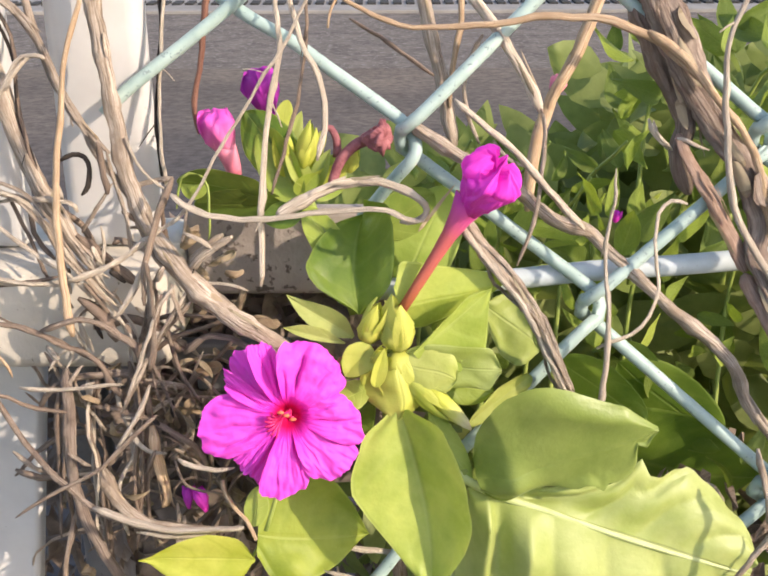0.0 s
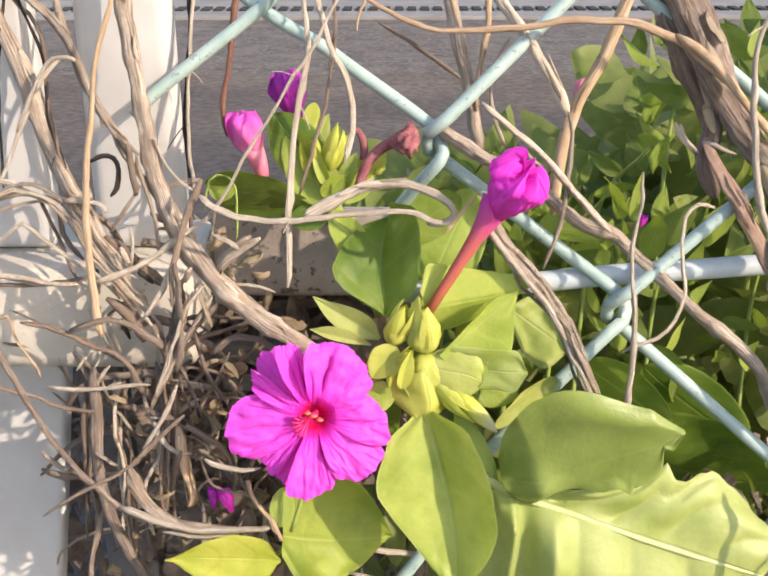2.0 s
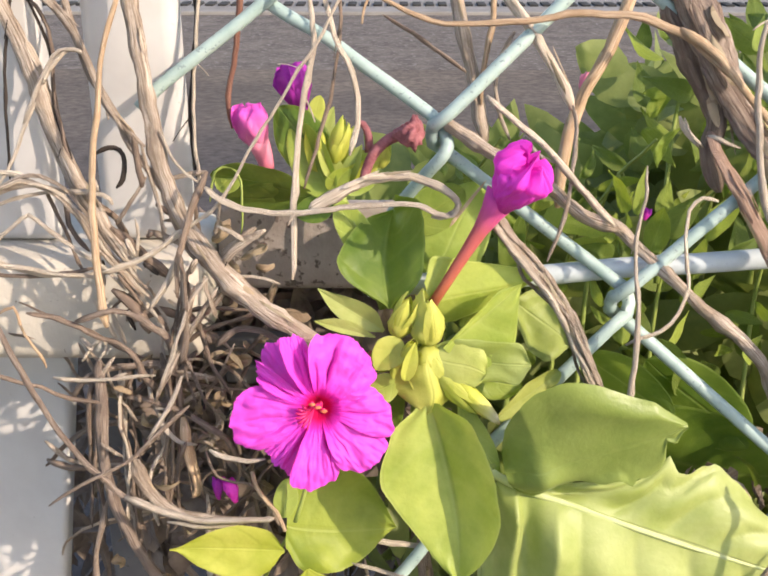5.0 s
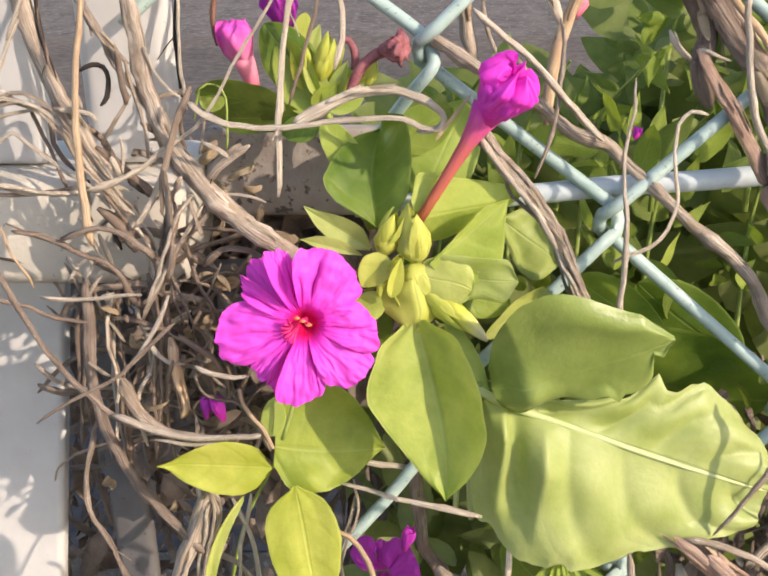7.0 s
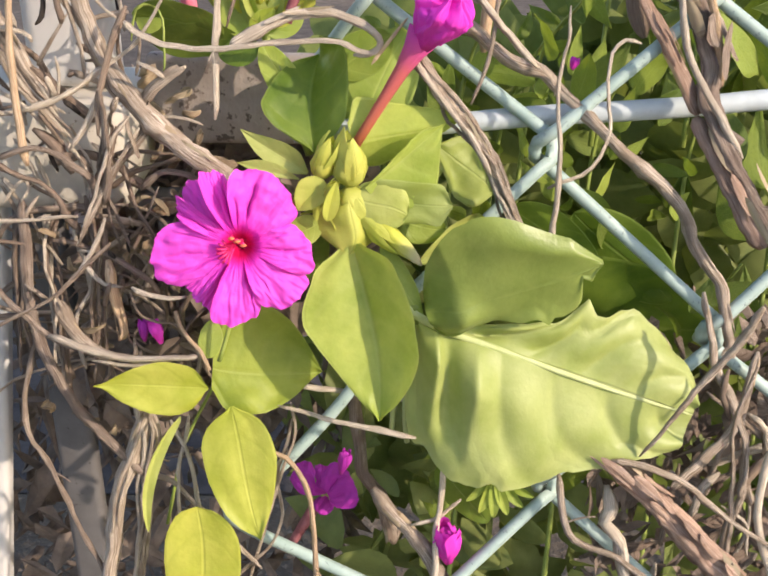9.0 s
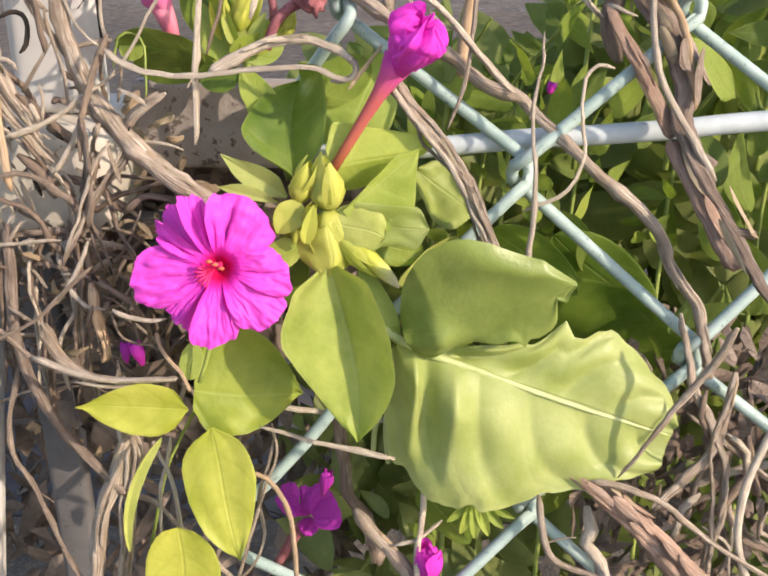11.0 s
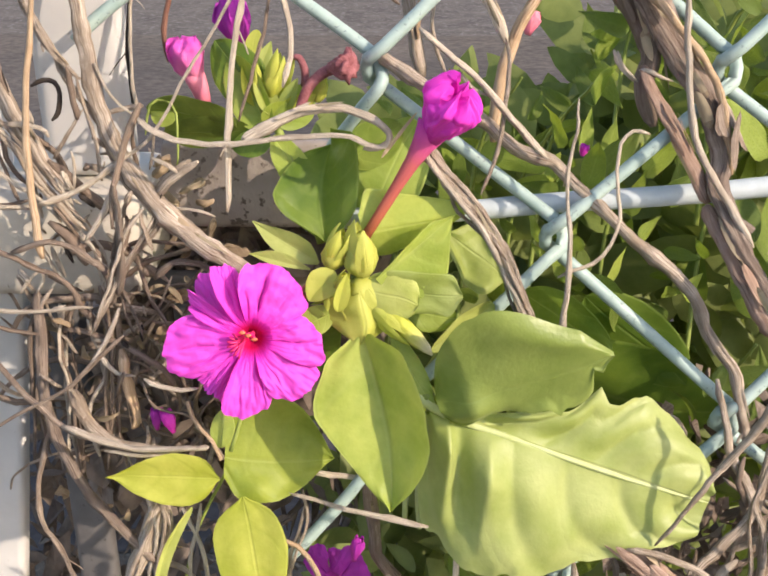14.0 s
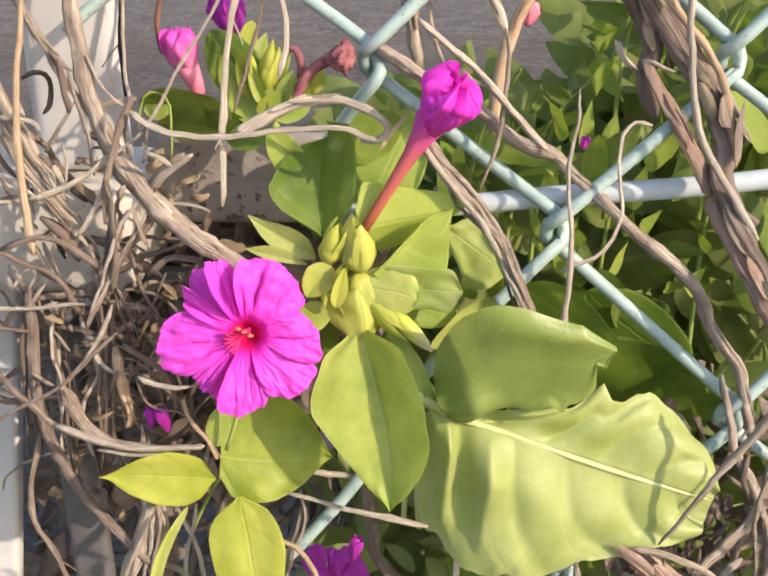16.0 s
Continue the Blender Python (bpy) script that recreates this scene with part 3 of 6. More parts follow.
def drain():
    ob = thing("drain_channel", "pale concrete drain channel with a row of dark slots", "drain")
    bm = bmesh.new()
    box(bm, (-6, 3.42, -0.05), (6, 3.95, 0.012), 0.004)
    part("channel", bm, M_KERB, ob, smooth=False)
    slot = bmesh.new()
    box(slot, (-0.0155, -0.045, -0.004), (0.0155, 0.045, 0.006), 0.002)
    me = mesh_of("slot", slot, M_SLOT, False)
    for i in range(120):
        s = new("slot", me)
        s.parent, s.location = ob, (-3.4 + i * 0.0475, 3.62, 0.013)


drain()


# ---- white frame behind the fence ----
def white_frame():
    """Two upright posts standing on a deep crossbar, with what carries it below."""
    ob = thing("white_frame", "white painted frame of two posts on a deep cream crossbar", "frame")

    def piece(name, lo, hi, mat, bevel, label=""):
        bm = bmesh.new()
        box(bm, [v * MM for v in lo], [v * MM for v in hi], bevel * MM)
        part(name, bm, mat, ob, label)

    piece("post", (-125, 20, 376.3), (-76.8, 28, 700), M_POST, 2.5)
    piece("post", (-67.9, 20, 376.3), (-47.2, 28, 700), M_POST, 3.5)
    piece("crossbar", (-190, 8, 351.5), (-44.5, 46, 376), M_BEAM, 4.0, "cream crossbar with flaking paint")
    piece("post", (-190, 37, -20), (-82.6, 44, 351.2), M_POST, 2.0, "broad white lower post")
    for v in ob.children[-1].data.vertices:
        v.co.x -= 0.145 * max(0, 0.351 - v.co.z)
    # grey of this post and the lower rails holds the shade under the crossbar
    piece("post", (-80.5, 36, -20), (-69.6, 42, 351.2), M_SHADE_GREY, 2.0, "lower post with shade in its grey colour")
    # the board's brown is darkened for the plant shade that falls on it
    piece("board", (-44, 30, 360.5), (8, 36, 382.0), M_SHADE_WOOD, 2.0, "board with shade in its grey-brown colour")
    piece("lower_rail", (-50, 25, 345.2), (-20, 30, 350.0), M_SHADE_GREY, 1.0)
    piece("lower_rail", (-43, 25, 337.5), (-18, 30, 342.5), M_SHADE_GREY, 1.0)
    return ob


white_frame()


# ---- chain-link fence ----
def lean(z):
    return 0.28 * (z - 370)


def knot(i, j):
    z = 404 - 71 * j - (33.5 if i % 2 else 0)
    return Vector((7.5 + 36 * i + (404 - z) * 0.05, lean(z), z))


def coil(k, j0, j1):
    """The line of one zigzag wire between two columns of knots, from row j0 to row j1."""
    pts = []
    for j in range(j0, j1):
        a, b = knot(k, j), knot(k + 1, j)
        for q, way in ((a, -1), (b, 1)) if not k % 2 else ((b, 1), (a, -1)):
            front, back = Vector((0, -2.0, 0)), Vector((0, 2.0, 0))
            hi, lo = (front, back) if way < 0 else (back, front)
            pts += [q + hi + Vector((-way * 2.0, 0, 4.9)), q + hi * 0.4 + Vector((way * 1.5, 0, 2.0)), q + lo * 0.4 + Vector((way * 1.5, 0, -2.0)), q + lo + Vector((-way * 2.0, 0, -4.9))]
    return pts


def chain_link():
    ob = thing("chain_link_fence", "chain-link fence of mint-green coated wire", "fence")
    lines = [coil(k, -3, 6) for k in range(0, 20)]
    # the last two wires beside the frame are bent and broken off
    lines.append([*[(-39.9, 21.1, 439.3), (-33.1, 19.3, 432.8), (-24.6, 17.6, 426.9), (-16.2, 16.3, 422.3), (-9.4, 15.0, 417.6), (2.1, 12.8, 409.8), (6.9, 11.6, 406.1), (8.8, 9.2, 402.8), (8.3, 6.8, 400.5), (4.9, 8.5, 396.0), (1.3, 11.0, 390.8), (-2.9, 14.0, 384.3), (-4.6, 17.0, 376.2)]])
    lines.append([*[(8.5, -12.8, 324.4), (2.7, -14.9, 316.6), (-4.9, -17.3, 308.1), (-12.5, -19.0, 300.4), (-20.4, -19.5, 295.5), (-22.7, -20.0, 292.0), (-21.0, -20.5, 288.6), (-15.4, -21.5, 285.5), (-10.1, -22.5, 283.4), (-4.8, -23.5, 281.2), (7.3, -25.5, 275.9), (16.0, -27.0, 272.0)]])
    lines.append([*[(-12.7, 21.7, 440.2), (-22.5, 17.8, 433.7), (-28.0, 16.7, 429.5), (-34.5, 15.2, 424.5), (-49.8, 12.1, 413.2), (-54.4, 10.9, 408.8)]])
    for n, pts in enumerate(lines):
        near = n < 6 or n > 19
        part("wire", tube(pts, 1.38, 1.38, n, 0.02, 12 if near else 8, 2.0 if near else 4.0), M_WIRE, ob)
    return ob


chain_link()
rod = new("tension_rod", mesh_of("tension_rod", tube([(-7.6, 4.6, 372.0), (19.8, 5.1, 373.8), (30.2, 5.3, 374.7), (46.8, 5.7, 376.2), (64.4, 6.0, 377.3), (78.7, 6.4, 378.4), (91.9, 6.7, 379.8), (112.1, 7.2, 381.3)], 2.2, 2.2, 3, 0.02, 14, 4), M_ROD))
tagged(rod, "pale blue-grey coated rod threaded along the fence", "rod")


# ---- dry vines ----
V = vine
V("thick peeling vine stem leaning across the frame", [(-59.0, 19.5, 453.8), (-56.2, 15.2, 438.7), (-55.1, 13.7, 433.2), (-52.9, 10.3, 421.2), (-51.3, 7.2, 410.0), (-49.9, 4.7, 401.1), (-47.5, 2.7, 393.9), (-43.9, 0.6, 386.3), (-37.8, -5.1, 380.5), (-31.8, -7.5, 375.4), (-25.0, -8.8, 370.7), (-17.3, -7.6, 364.3)], 1.35, 1.8, M_VINE, 1, rough=0.22, knots=0.18, wander=0.3, sides=12, step=1.5)
V("rough brown vine stem slanting down", [(-92.2, 20.5, 450.5), (-85.3, 16.7, 436.6), (-81.7, 14.6, 429.2), (-78.9, 13.3, 424.6), (-75.1, 11.2, 417.1), (-72.9, 9.1, 409.5), (-70.6, 7.2, 402.9), (-67.8, 5.5, 396.6), (-65.4, 4.2, 392.3), (-61.5, 2.3, 385.5), (-57.1, 0.7, 379.7)], 1.9, 1.5, M_VINE, 2, rough=0.18, knots=0.2, wander=0.3, sides=10, step=1.6)
V("thin peeling vine stem", [(-87.2, 17.1, 448.9), (-77.3, 13.7, 436.9), (-73.6, 12.5, 432.3), (-68.9, 11.3, 428.2), (-65.1, 9.8, 422.7), (-62.4, 8.0, 416.3), (-59.4, 6.3, 410.2), (-55.5, 4.9, 405.5), (-51.9, 4.1, 402.5)], 1.06, 0.59, M_VINE, 3, rough=0.22, wander=0.4)
V("forked peeling vine stem", [(-75.3, 19.5, 450.4), (-70.2, 15.4, 435.8), (-68.0, 13.6, 429.4), (-65.3, 11.0, 420.1), (-62.0, 9.2, 413.6), (-58.2, 7.6, 407.9), (-55.5, 5.9, 401.7), (-50.5, 4.2, 395.6), (-47.5, 2.8, 390.8)], 0.97, 0.67, M_VINE, 4, rough=0.2, wander=0.3)
V("broken side branch of the peeling vine", [(-36.6, -5.0, 380.4), (-33.7, -6.0, 384.1), (-30.4, -7.0, 386.9), (-27.1, -8.0, 389.1)], 0.95, 0.7, M_VINE, 132, rough=0.25)
V("forked tip of the broken branch", [(-31.3, -7.0, 386.3), (-33.4, -7.5, 388.2), (-36.9, -7.0, 389.8)], 0.5, 0.4, M_PALE, 133, name="dry_twig", rough=0.25)
V("short pale dead side shoot", [(-75.4, 2.5, 407.5), (-72.7, 4.3, 414.0), (-69.2, 6.0, 420.0), (-66.7, 6.4, 421.3), (-63.8, 6.3, 420.9)], 0.52, 0.37, M_PALE, 5, name="dry_twig")
V("thin white side shoot", [(-71.2, 4.4, 414.4), (-69.8, 5.2, 417.3), (-68.1, 6.0, 420.0), (-66.2, 6.4, 421.5), (-64.1, 6.3, 421.1), (-63.3, 6.2, 420.6)], 0.5, 0.35, M_PALE, 123, name="dry_twig")
V("thin dark runner on the post", [(-78.5, 17.2, 442.1), (-76.9, 14.2, 431.6), (-73.9, 13.5, 428.8), (-71.7, 12.2, 424.2), (-70.6, 10.3, 417.3), (-70.4, 8.3, 410.3), (-68.7, 6.0, 402.3), (-67.3, 4.4, 396.4)], 0.4, 0.4, M_DARK, 124, name="dry_twig")
V("thin white crossing twig", [(-73.6, 5.5, 411.2), (-75.4, 4.5, 407.5), (-77.2, 3.2, 402.8), (-79.3, 2.1, 399.0), (-83.4, 0.3, 392.6)], 0.4, 0.3, M_PALE, 125, name="dry_twig")
V("pale level twig over the crossbar", [(-59.4, -7.3, 379.7), (-54.5, -6.8, 381.5), (-49.6, -6.2, 383.7), (-46.1, -5.4, 386.5), (-44.3, -4.9, 388.0)], 0.5, 0.45, M_PALE, 126, name="dry_twig", rough=0.3)
V("thin white level runner", [(-85.6, -5.6, 382.2), (-79.8, -6.0, 380.7), (-74.0, -6.4, 379.4), (-67.6, -6.6, 378.6), (-61.4, -6.4, 379.2)], 0.5, 0.45, M_PALE, 127, name="dry_twig")
V("pale twig at the foot of the crossbar", [(-65.2, -10.4, 361.5), (-63.7, -9.8, 363.7), (-61.1, -9.2, 365.9), (-60.4, -9.7, 363.9), (-62.0, -10.4, 361.6)], 0.35, 0.3, M_PALE, 129, name="dry_twig")
V("thin shoot on the crossbar", [(-83.0, -7.0, 369.9), (-79.4, -6.5, 371.9), (-77.3, -8.1, 366.1), (-74.3, -9.2, 362.2), (-73.0, -9.9, 359.5)], 0.3, 0.25, M_TAN, 130, name="dry_twig")
V("straight orange-tan stalk", [(-49.4, 9.9, 451.9), (-53.5, 5.9, 437.6), (-55.2, 4.2, 431.5), (-57.5, 2.2, 424.4), (-58.7, -0.0, 416.4), (-59.8, -3.0, 405.5), (-60.7, -5.6, 396.4), (-60.5, -8.2, 387.2), (-60.0, -10.8, 377.9), (-58.5, -12.9, 370.4)], 0.3, 0.85, M_TAN, 6, rough=0.08, name="dry_stalk")
V("loose grey dead runner", [(-97.1, 2.1, 398.8), (-84.4, 1.7, 397.6), (-77.5, 1.6, 397.0), (-72.6, 0.9, 394.6), (-66.7, 0.7, 393.9), (-60.2, 0.6, 393.5), (-58.6, 0.0, 391.6)], 0.67, 0.59, M_PALE, 7, wander=0.5)
strands("curling dead runner split into strands", [(-95.8, -2.6, 389.2), (-83.7, -1.3, 393.9), (-77.8, -0.6, 396.3), (-73.8, -0.5, 396.8), (-69.0, -1.1, 394.5), (-64.7, -2.3, 390.3), (-61.4, -3.6, 385.6), (-57.1, -5.1, 380.3), (-51.8, -6.6, 375.1)], 0.5, M_VINE, 8, 5, 0.8)
V("pale twig lying across the frame", [(-61.0, -7.4, 379.4), (-54.1, -6.8, 381.5), (-47.7, -5.8, 384.9), (-41.2, -4.5, 389.6), (-36.3, -3.6, 392.9)], 0.55, 0.33, M_PALE, 9, name="dry_twig")
V("long pale twig lying level", [(-96.6, -7.4, 382.7), (-84.1, -7.8, 381.5), (-76.3, -8.0, 380.8), (-69.5, -8.3, 379.7), (-61.2, -8.4, 379.2)], 0.59, 0.44, M_PALE, 10, name="dry_twig")
V("grey twig lying level", [(-97.7, -6.2, 379.9), (-84.9, -6.4, 379.1), (-75.1, -6.6, 378.5), (-66.2, -6.4, 379.2), (-61.3, -6.1, 380.2)], 0.44, 0.37, M_DARK, 11, name="dry_twig")
V("upright dark twig", [(-42.3, 27.0, 452.2), (-42.9, 22.6, 436.3), (-43.2, 19.9, 426.7), (-43.8, 17.2, 417.1), (-44.5, 15.0, 409.4), (-44.1, 12.6, 400.6), (-43.6, 10.8, 394.2)], 0.44, 0.44, M_BLACK, 12, name="dry_twig")
V("upright pale twig", [(-41.3, 26.0, 452.2), (-42.1, 21.6, 436.3), (-42.5, 18.9, 426.9), (-43.2, 16.2, 417.3), (-43.6, 12.4, 403.7), (-42.6, 9.2, 392.0)], 0.37, 0.37, M_PALE, 13, name="dry_twig")
V("dark bent twig", [(-38.3, -3.8, 399.5), (-40.3, -4.9, 395.3), (-42.6, -6.5, 389.8), (-44.3, -8.3, 383.2), (-44.8, -10.4, 375.7)], 0.67, 0.44, M_DARK, 14, name="dry_twig")
V("short broken spur on the thick stem", [(-29.3, -3.9, 388.1), (-31.4, -4.4, 386.5), (-33.9, -5.0, 384.3), (-37.0, -3.8, 381.5)], 0.75, 0.8, M_VINE, 15, name="dry_twig", rough=0.3)
V("thin pale level twig", [(-38.0, -4.9, 377.5), (-33.1, -4.8, 377.9), (-28.1, -4.9, 377.6), (-25.1, -5.1, 376.6)], 0.37, 0.37, M_PALE, 16, name="dry_twig")
strands("bundle of splintered dead stems hanging down", [(-36.7, -7.1, 376.7), (-40.2, -8.4, 372.2), (-43.8, -10.1, 365.9), (-46.9, -11.8, 360.1), (-50.5, -13.7, 353.3)], 0.4, M_VINE, 17, 3, 0.7)
strands("bundle of splintered dead stems hanging down", [(-41.3, -6.1, 376.6), (-43.4, -7.9, 370.3), (-45.8, -9.5, 364.5), (-48.3, -11.2, 358.7)], 0.4, M_DARK, 18, 2, 0.9)
strands("bundle of splintered dead stems hanging down", [(-44.5, -5.4, 375.7), (-45.6, -7.3, 369.0), (-45.2, -8.8, 363.6), (-42.8, -10.3, 358.2), (-40.9, -11.7, 353.3)], 0.4, M_THICK, 19, 3, 0.9)
strands("tuft of fibres on the crossbar", [(-57.0, -2.4, 383.0), (-54.6, -3.7, 378.2), (-52.3, -5.1, 373.4), (-49.3, -6.4, 368.5), (-47.9, -7.8, 363.7)], 0.4, M_PALE, 21, 3, 1.3)
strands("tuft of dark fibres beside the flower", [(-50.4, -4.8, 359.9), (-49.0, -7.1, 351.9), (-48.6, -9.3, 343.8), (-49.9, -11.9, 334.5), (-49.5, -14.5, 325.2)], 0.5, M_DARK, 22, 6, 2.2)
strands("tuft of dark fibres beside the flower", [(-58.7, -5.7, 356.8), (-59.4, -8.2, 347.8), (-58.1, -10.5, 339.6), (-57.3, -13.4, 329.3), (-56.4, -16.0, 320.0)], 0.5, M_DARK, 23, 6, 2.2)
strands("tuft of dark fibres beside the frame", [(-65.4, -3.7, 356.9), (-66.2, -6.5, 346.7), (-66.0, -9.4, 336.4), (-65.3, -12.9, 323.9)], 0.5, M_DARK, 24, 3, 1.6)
strands("tuft of dry fibres under the flower", [(-40.1, -16.2, 330.0), (-39.3, -18.6, 321.5), (-37.5, -21.0, 313.0), (-39.0, -24.5, 300.4), (-40.4, -26.8, 292.3), (-44.3, -33.0, 269.9)], 0.5, M_VINE, 25, 5, 2.0)
V("dark stem in the tangle", [(-42.2, -4.6, 367.8), (-40.8, -6.0, 362.8), (-38.8, -7.4, 357.9), (-35.8, -8.8, 352.9)], 0.52, 0.37, M_DARK, 20, wander=0.4)
V("pale twig bent down on the frame", [(-45.1, -11.2, 358.7), (-46.7, -12.5, 353.8), (-49.3, -13.7, 349.8), (-52.4, -14.8, 345.8)], 0.59, 0.44, M_PALE, 21, name="dry_twig")
V("grey bent vine stem", [(-80.5, -14.9, 374.0), (-74.9, -17.9, 363.2), (-69.5, -20.7, 353.1), (-65.3, -22.1, 348.2), (-60.1, -23.7, 342.6), (-55.2, -24.8, 338.7), (-48.8, -25.5, 335.9)], 0.59, 0.63, M_THICK, 22, rough=0.14, wander=0.2, knots=0.15)
V("slender pale vine stem reaching the leaf node", [(-54.9, -25.6, 339.2), (-48.5, -26.3, 336.7), (-41.0, -26.8, 335.0), (-35.0, -26.9, 334.6), (-27.5, -26.8, 334.8), (-25.5, -26.8, 335.1)], 0.88, 0.44, M_PALE, 23, wander=0.2)
V("peeling curved vine stem", [(-55.0, -16.8, 342.3), (-53.3, -17.9, 338.2), (-50.4, -19.0, 334.1), (-46.1, -19.8, 331.6), (-39.1, -20.1, 330.3), (-33.4, -20.1, 330.3)], 1.32, 0.67, M_VINE, 24, rough=0.25, wander=0.3)
V("pale dead runner", [(-46.9, -26.2, 333.7), (-41.4, -26.4, 332.8), (-35.8, -26.4, 333.0), (-32.3, -26.2, 333.5)], 0.41, 0.22, M_PALE, 26, name="dry_twig")
V("thick bent vine stem", [(-62.1, -9.4, 361.5), (-61.8, -12.2, 351.4), (-61.6, -14.8, 342.3), (-60.4, -16.8, 335.1), (-57.6, -18.7, 328.3), (-54.2, -20.6, 321.5), (-48.7, -22.5, 314.7), (-43.6, -24.0, 309.4), (-38.9, -25.3, 304.6)], 1.05, 1.0, M_THICK, 27, rough=0.2, knots=0.2, wander=0.3, sides=10)
V("jointed grey twig", [(-61.5, -15.7, 331.9), (-63.6, -17.7, 324.5), (-64.7, -19.5, 318.1), (-64.2, -21.1, 312.5), (-60.5, -22.8, 306.3), (-57.0, -25.0, 298.7), (-48.2, -30.5, 278.9)], 0.55, 0.48, M_THICK, 28, knots=0.5, name="dry_twig")
V("pale peeling vine stem", [(-37.9, -21.4, 318.5), (-39.7, -22.6, 314.2), (-42.4, -24.6, 307.2), (-44.4, -26.1, 301.7), (-45.9, -28.7, 292.5), (-49.5, -34.9, 270.3)], 1.5, 1.5, M_VINE, 29, rough=0.22, sides=10)
V("broken dead stem", [(-45.3, -11.7, 349.5), (-44.5, -13.3, 343.9), (-43.6, -14.5, 339.8), (-42.8, -15.9, 334.7), (-43.9, -16.5, 332.6)], 1.14, 0.59, M_TAN, 30, rough=0.35, wander=0.5)
V("shrivelled dead leaf stalk", [(-49.8, -13.8, 349.4), (-47.5, -14.6, 346.4), (-44.5, -15.0, 344.9), (-41.9, -15.1, 344.7)], 0.67, 0.22, M_PALE, 31, flat=0.4)
V("pale dry leaf stalk", [(-37.7, -24.7, 349.5), (-34.5, -25.1, 348.2), (-30.1, -25.3, 347.6), (-26.7, -25.2, 348.0)], 0.55, 0.3, M_PALE, 32)
V("thin grey twig", [(-39.5, -19.6, 346.3), (-38.2, -20.7, 342.4), (-36.2, -21.2, 340.6), (-31.7, -21.4, 339.9), (-28.7, -21.8, 338.4)], 0.3, 0.3, M_DARK, 33, name="dry_twig")
V("grey crossing twig", [(-41.8, -21.5, 357.4), (-46.4, -22.7, 353.1), (-52.1, -24.2, 347.8), (-56.2, -24.9, 345.3), (-63.4, -25.9, 341.8), (-69.7, -27.0, 337.9)], 0.44, 0.3, M_THICK, 34, name="dry_twig")
V("arching tan runner", [(-18.1, 11.1, 438.3), (-4.2, 9.1, 430.9), (1.5, 8.2, 427.9), (8.2, 7.8, 426.3), (20.5, 7.8, 426.5), (33.8, 8.2, 427.9), (43.3, 8.2, 427.7), (50.9, 7.7, 425.9), (56.3, 6.9, 423.2), (61.1, 5.7, 419.4), (65.0, 4.0, 415.4)], 0.35, 1.0, M_TAN, 40, rough=0.1, flat=0.7)
V("dark twig with a knobbed end", [(-4.3, 12.0, 427.2), (1.6, 11.1, 424.0), (7.4, 10.0, 420.1), (12.3, 9.0, 416.4)], 0.37, 0.52, M_DARK, 41, name="dry_twig", knots=0.3)
V("brown upright stem", [(7.1, 29.6, 447.2), (10.3, 25.2, 431.4), (11.9, 23.0, 423.7), (13.8, 20.9, 415.9), (15.6, 18.7, 408.1), (17.2, 16.5, 400.2)], 1.5, 1.32, M_VINE, 42, rough=0.2, sides=10)
V("pale upright stem", [(18.7, 27.7, 447.5), (18.3, 23.2, 431.5), (18.1, 21.1, 423.9), (16.7, 18.9, 416.2), (16.0, 16.8, 408.5)], 0.67, 0.59, M_TAN, 43)
V("thin upright stem", [(23.0, 20.8, 423.0), (20.5, 19.5, 418.2), (19.0, 17.9, 412.4), (20.6, 16.0, 405.6), (22.2, 14.7, 401.2)], 0.52, 0.44, M_VINE, 44)
V("pale slanting stem", [(10.1, 19.0, 444.9), (19.6, 15.4, 432.2), (24.0, 13.7, 426.2), (27.9, 12.2, 420.7), (31.6, 10.5, 414.7), (34.0, 8.9, 409.1)], 1.23, 0.97, M_PALE, 45, rough=0.15)
V("tan slanting stem", [(53.0, 23.3, 446.2), (46.8, 19.3, 431.9), (43.9, 17.5, 425.3), (40.6, 15.4, 417.8), (36.8, 13.4, 410.7), (34.1, 11.4, 403.5), (33.0, 9.5, 396.8), (32.1, 7.3, 389.0)], 1.32, 1.14, M_TAN, 46, rough=0.14)
V("thin twining stem", [(33.5, 6.4, 410.6), (34.5, 5.1, 405.9), (33.9, 3.0, 398.5), (32.9, 0.9, 391.0), (31.0, -0.9, 384.8), (29.3, -2.1, 380.5)], 0.41, 0.44, M_VINE, 47)
V("knotted brown vine stem", [(7.5, 8.4, 407.2), (17.5, 6.6, 400.6), (25.5, 5.4, 396.3), (31.5, 4.4, 392.8), (37.6, 3.1, 388.2), (43.8, 2.5, 386.1), (46.7, 1.8, 383.6), (55.0, -1.8, 376.8), (61.4, -3.6, 371.0), (68.5, -5.0, 365.5), (74.3, -6.8, 359.2), (77.2, -8.8, 352.4), (82.2, -10.8, 346.3), (84.7, -12.8, 338.7), (86.9, -15.5, 329.3)], 1.35, 1.1, M_VINE, 48, rough=0.16, knots=0.3, wander=0.3, sides=10, step=1.8)
V("split thin vine stem", [(16.1, 5.9, 412.6), (24.9, 4.0, 405.6), (30.8, 2.4, 400.1), (36.8, 0.6, 393.6), (42.3, -1.0, 388.0)], 0.63, 0.59, M_PALE, 49, rough=0.2)
V("split thin vine stem", [(24.0, 4.8, 404.8), (27.0, 3.8, 401.3), (31.4, 3.2, 399.4)], 0.52, 0.3, M_PALE, 50, rough=0.2)
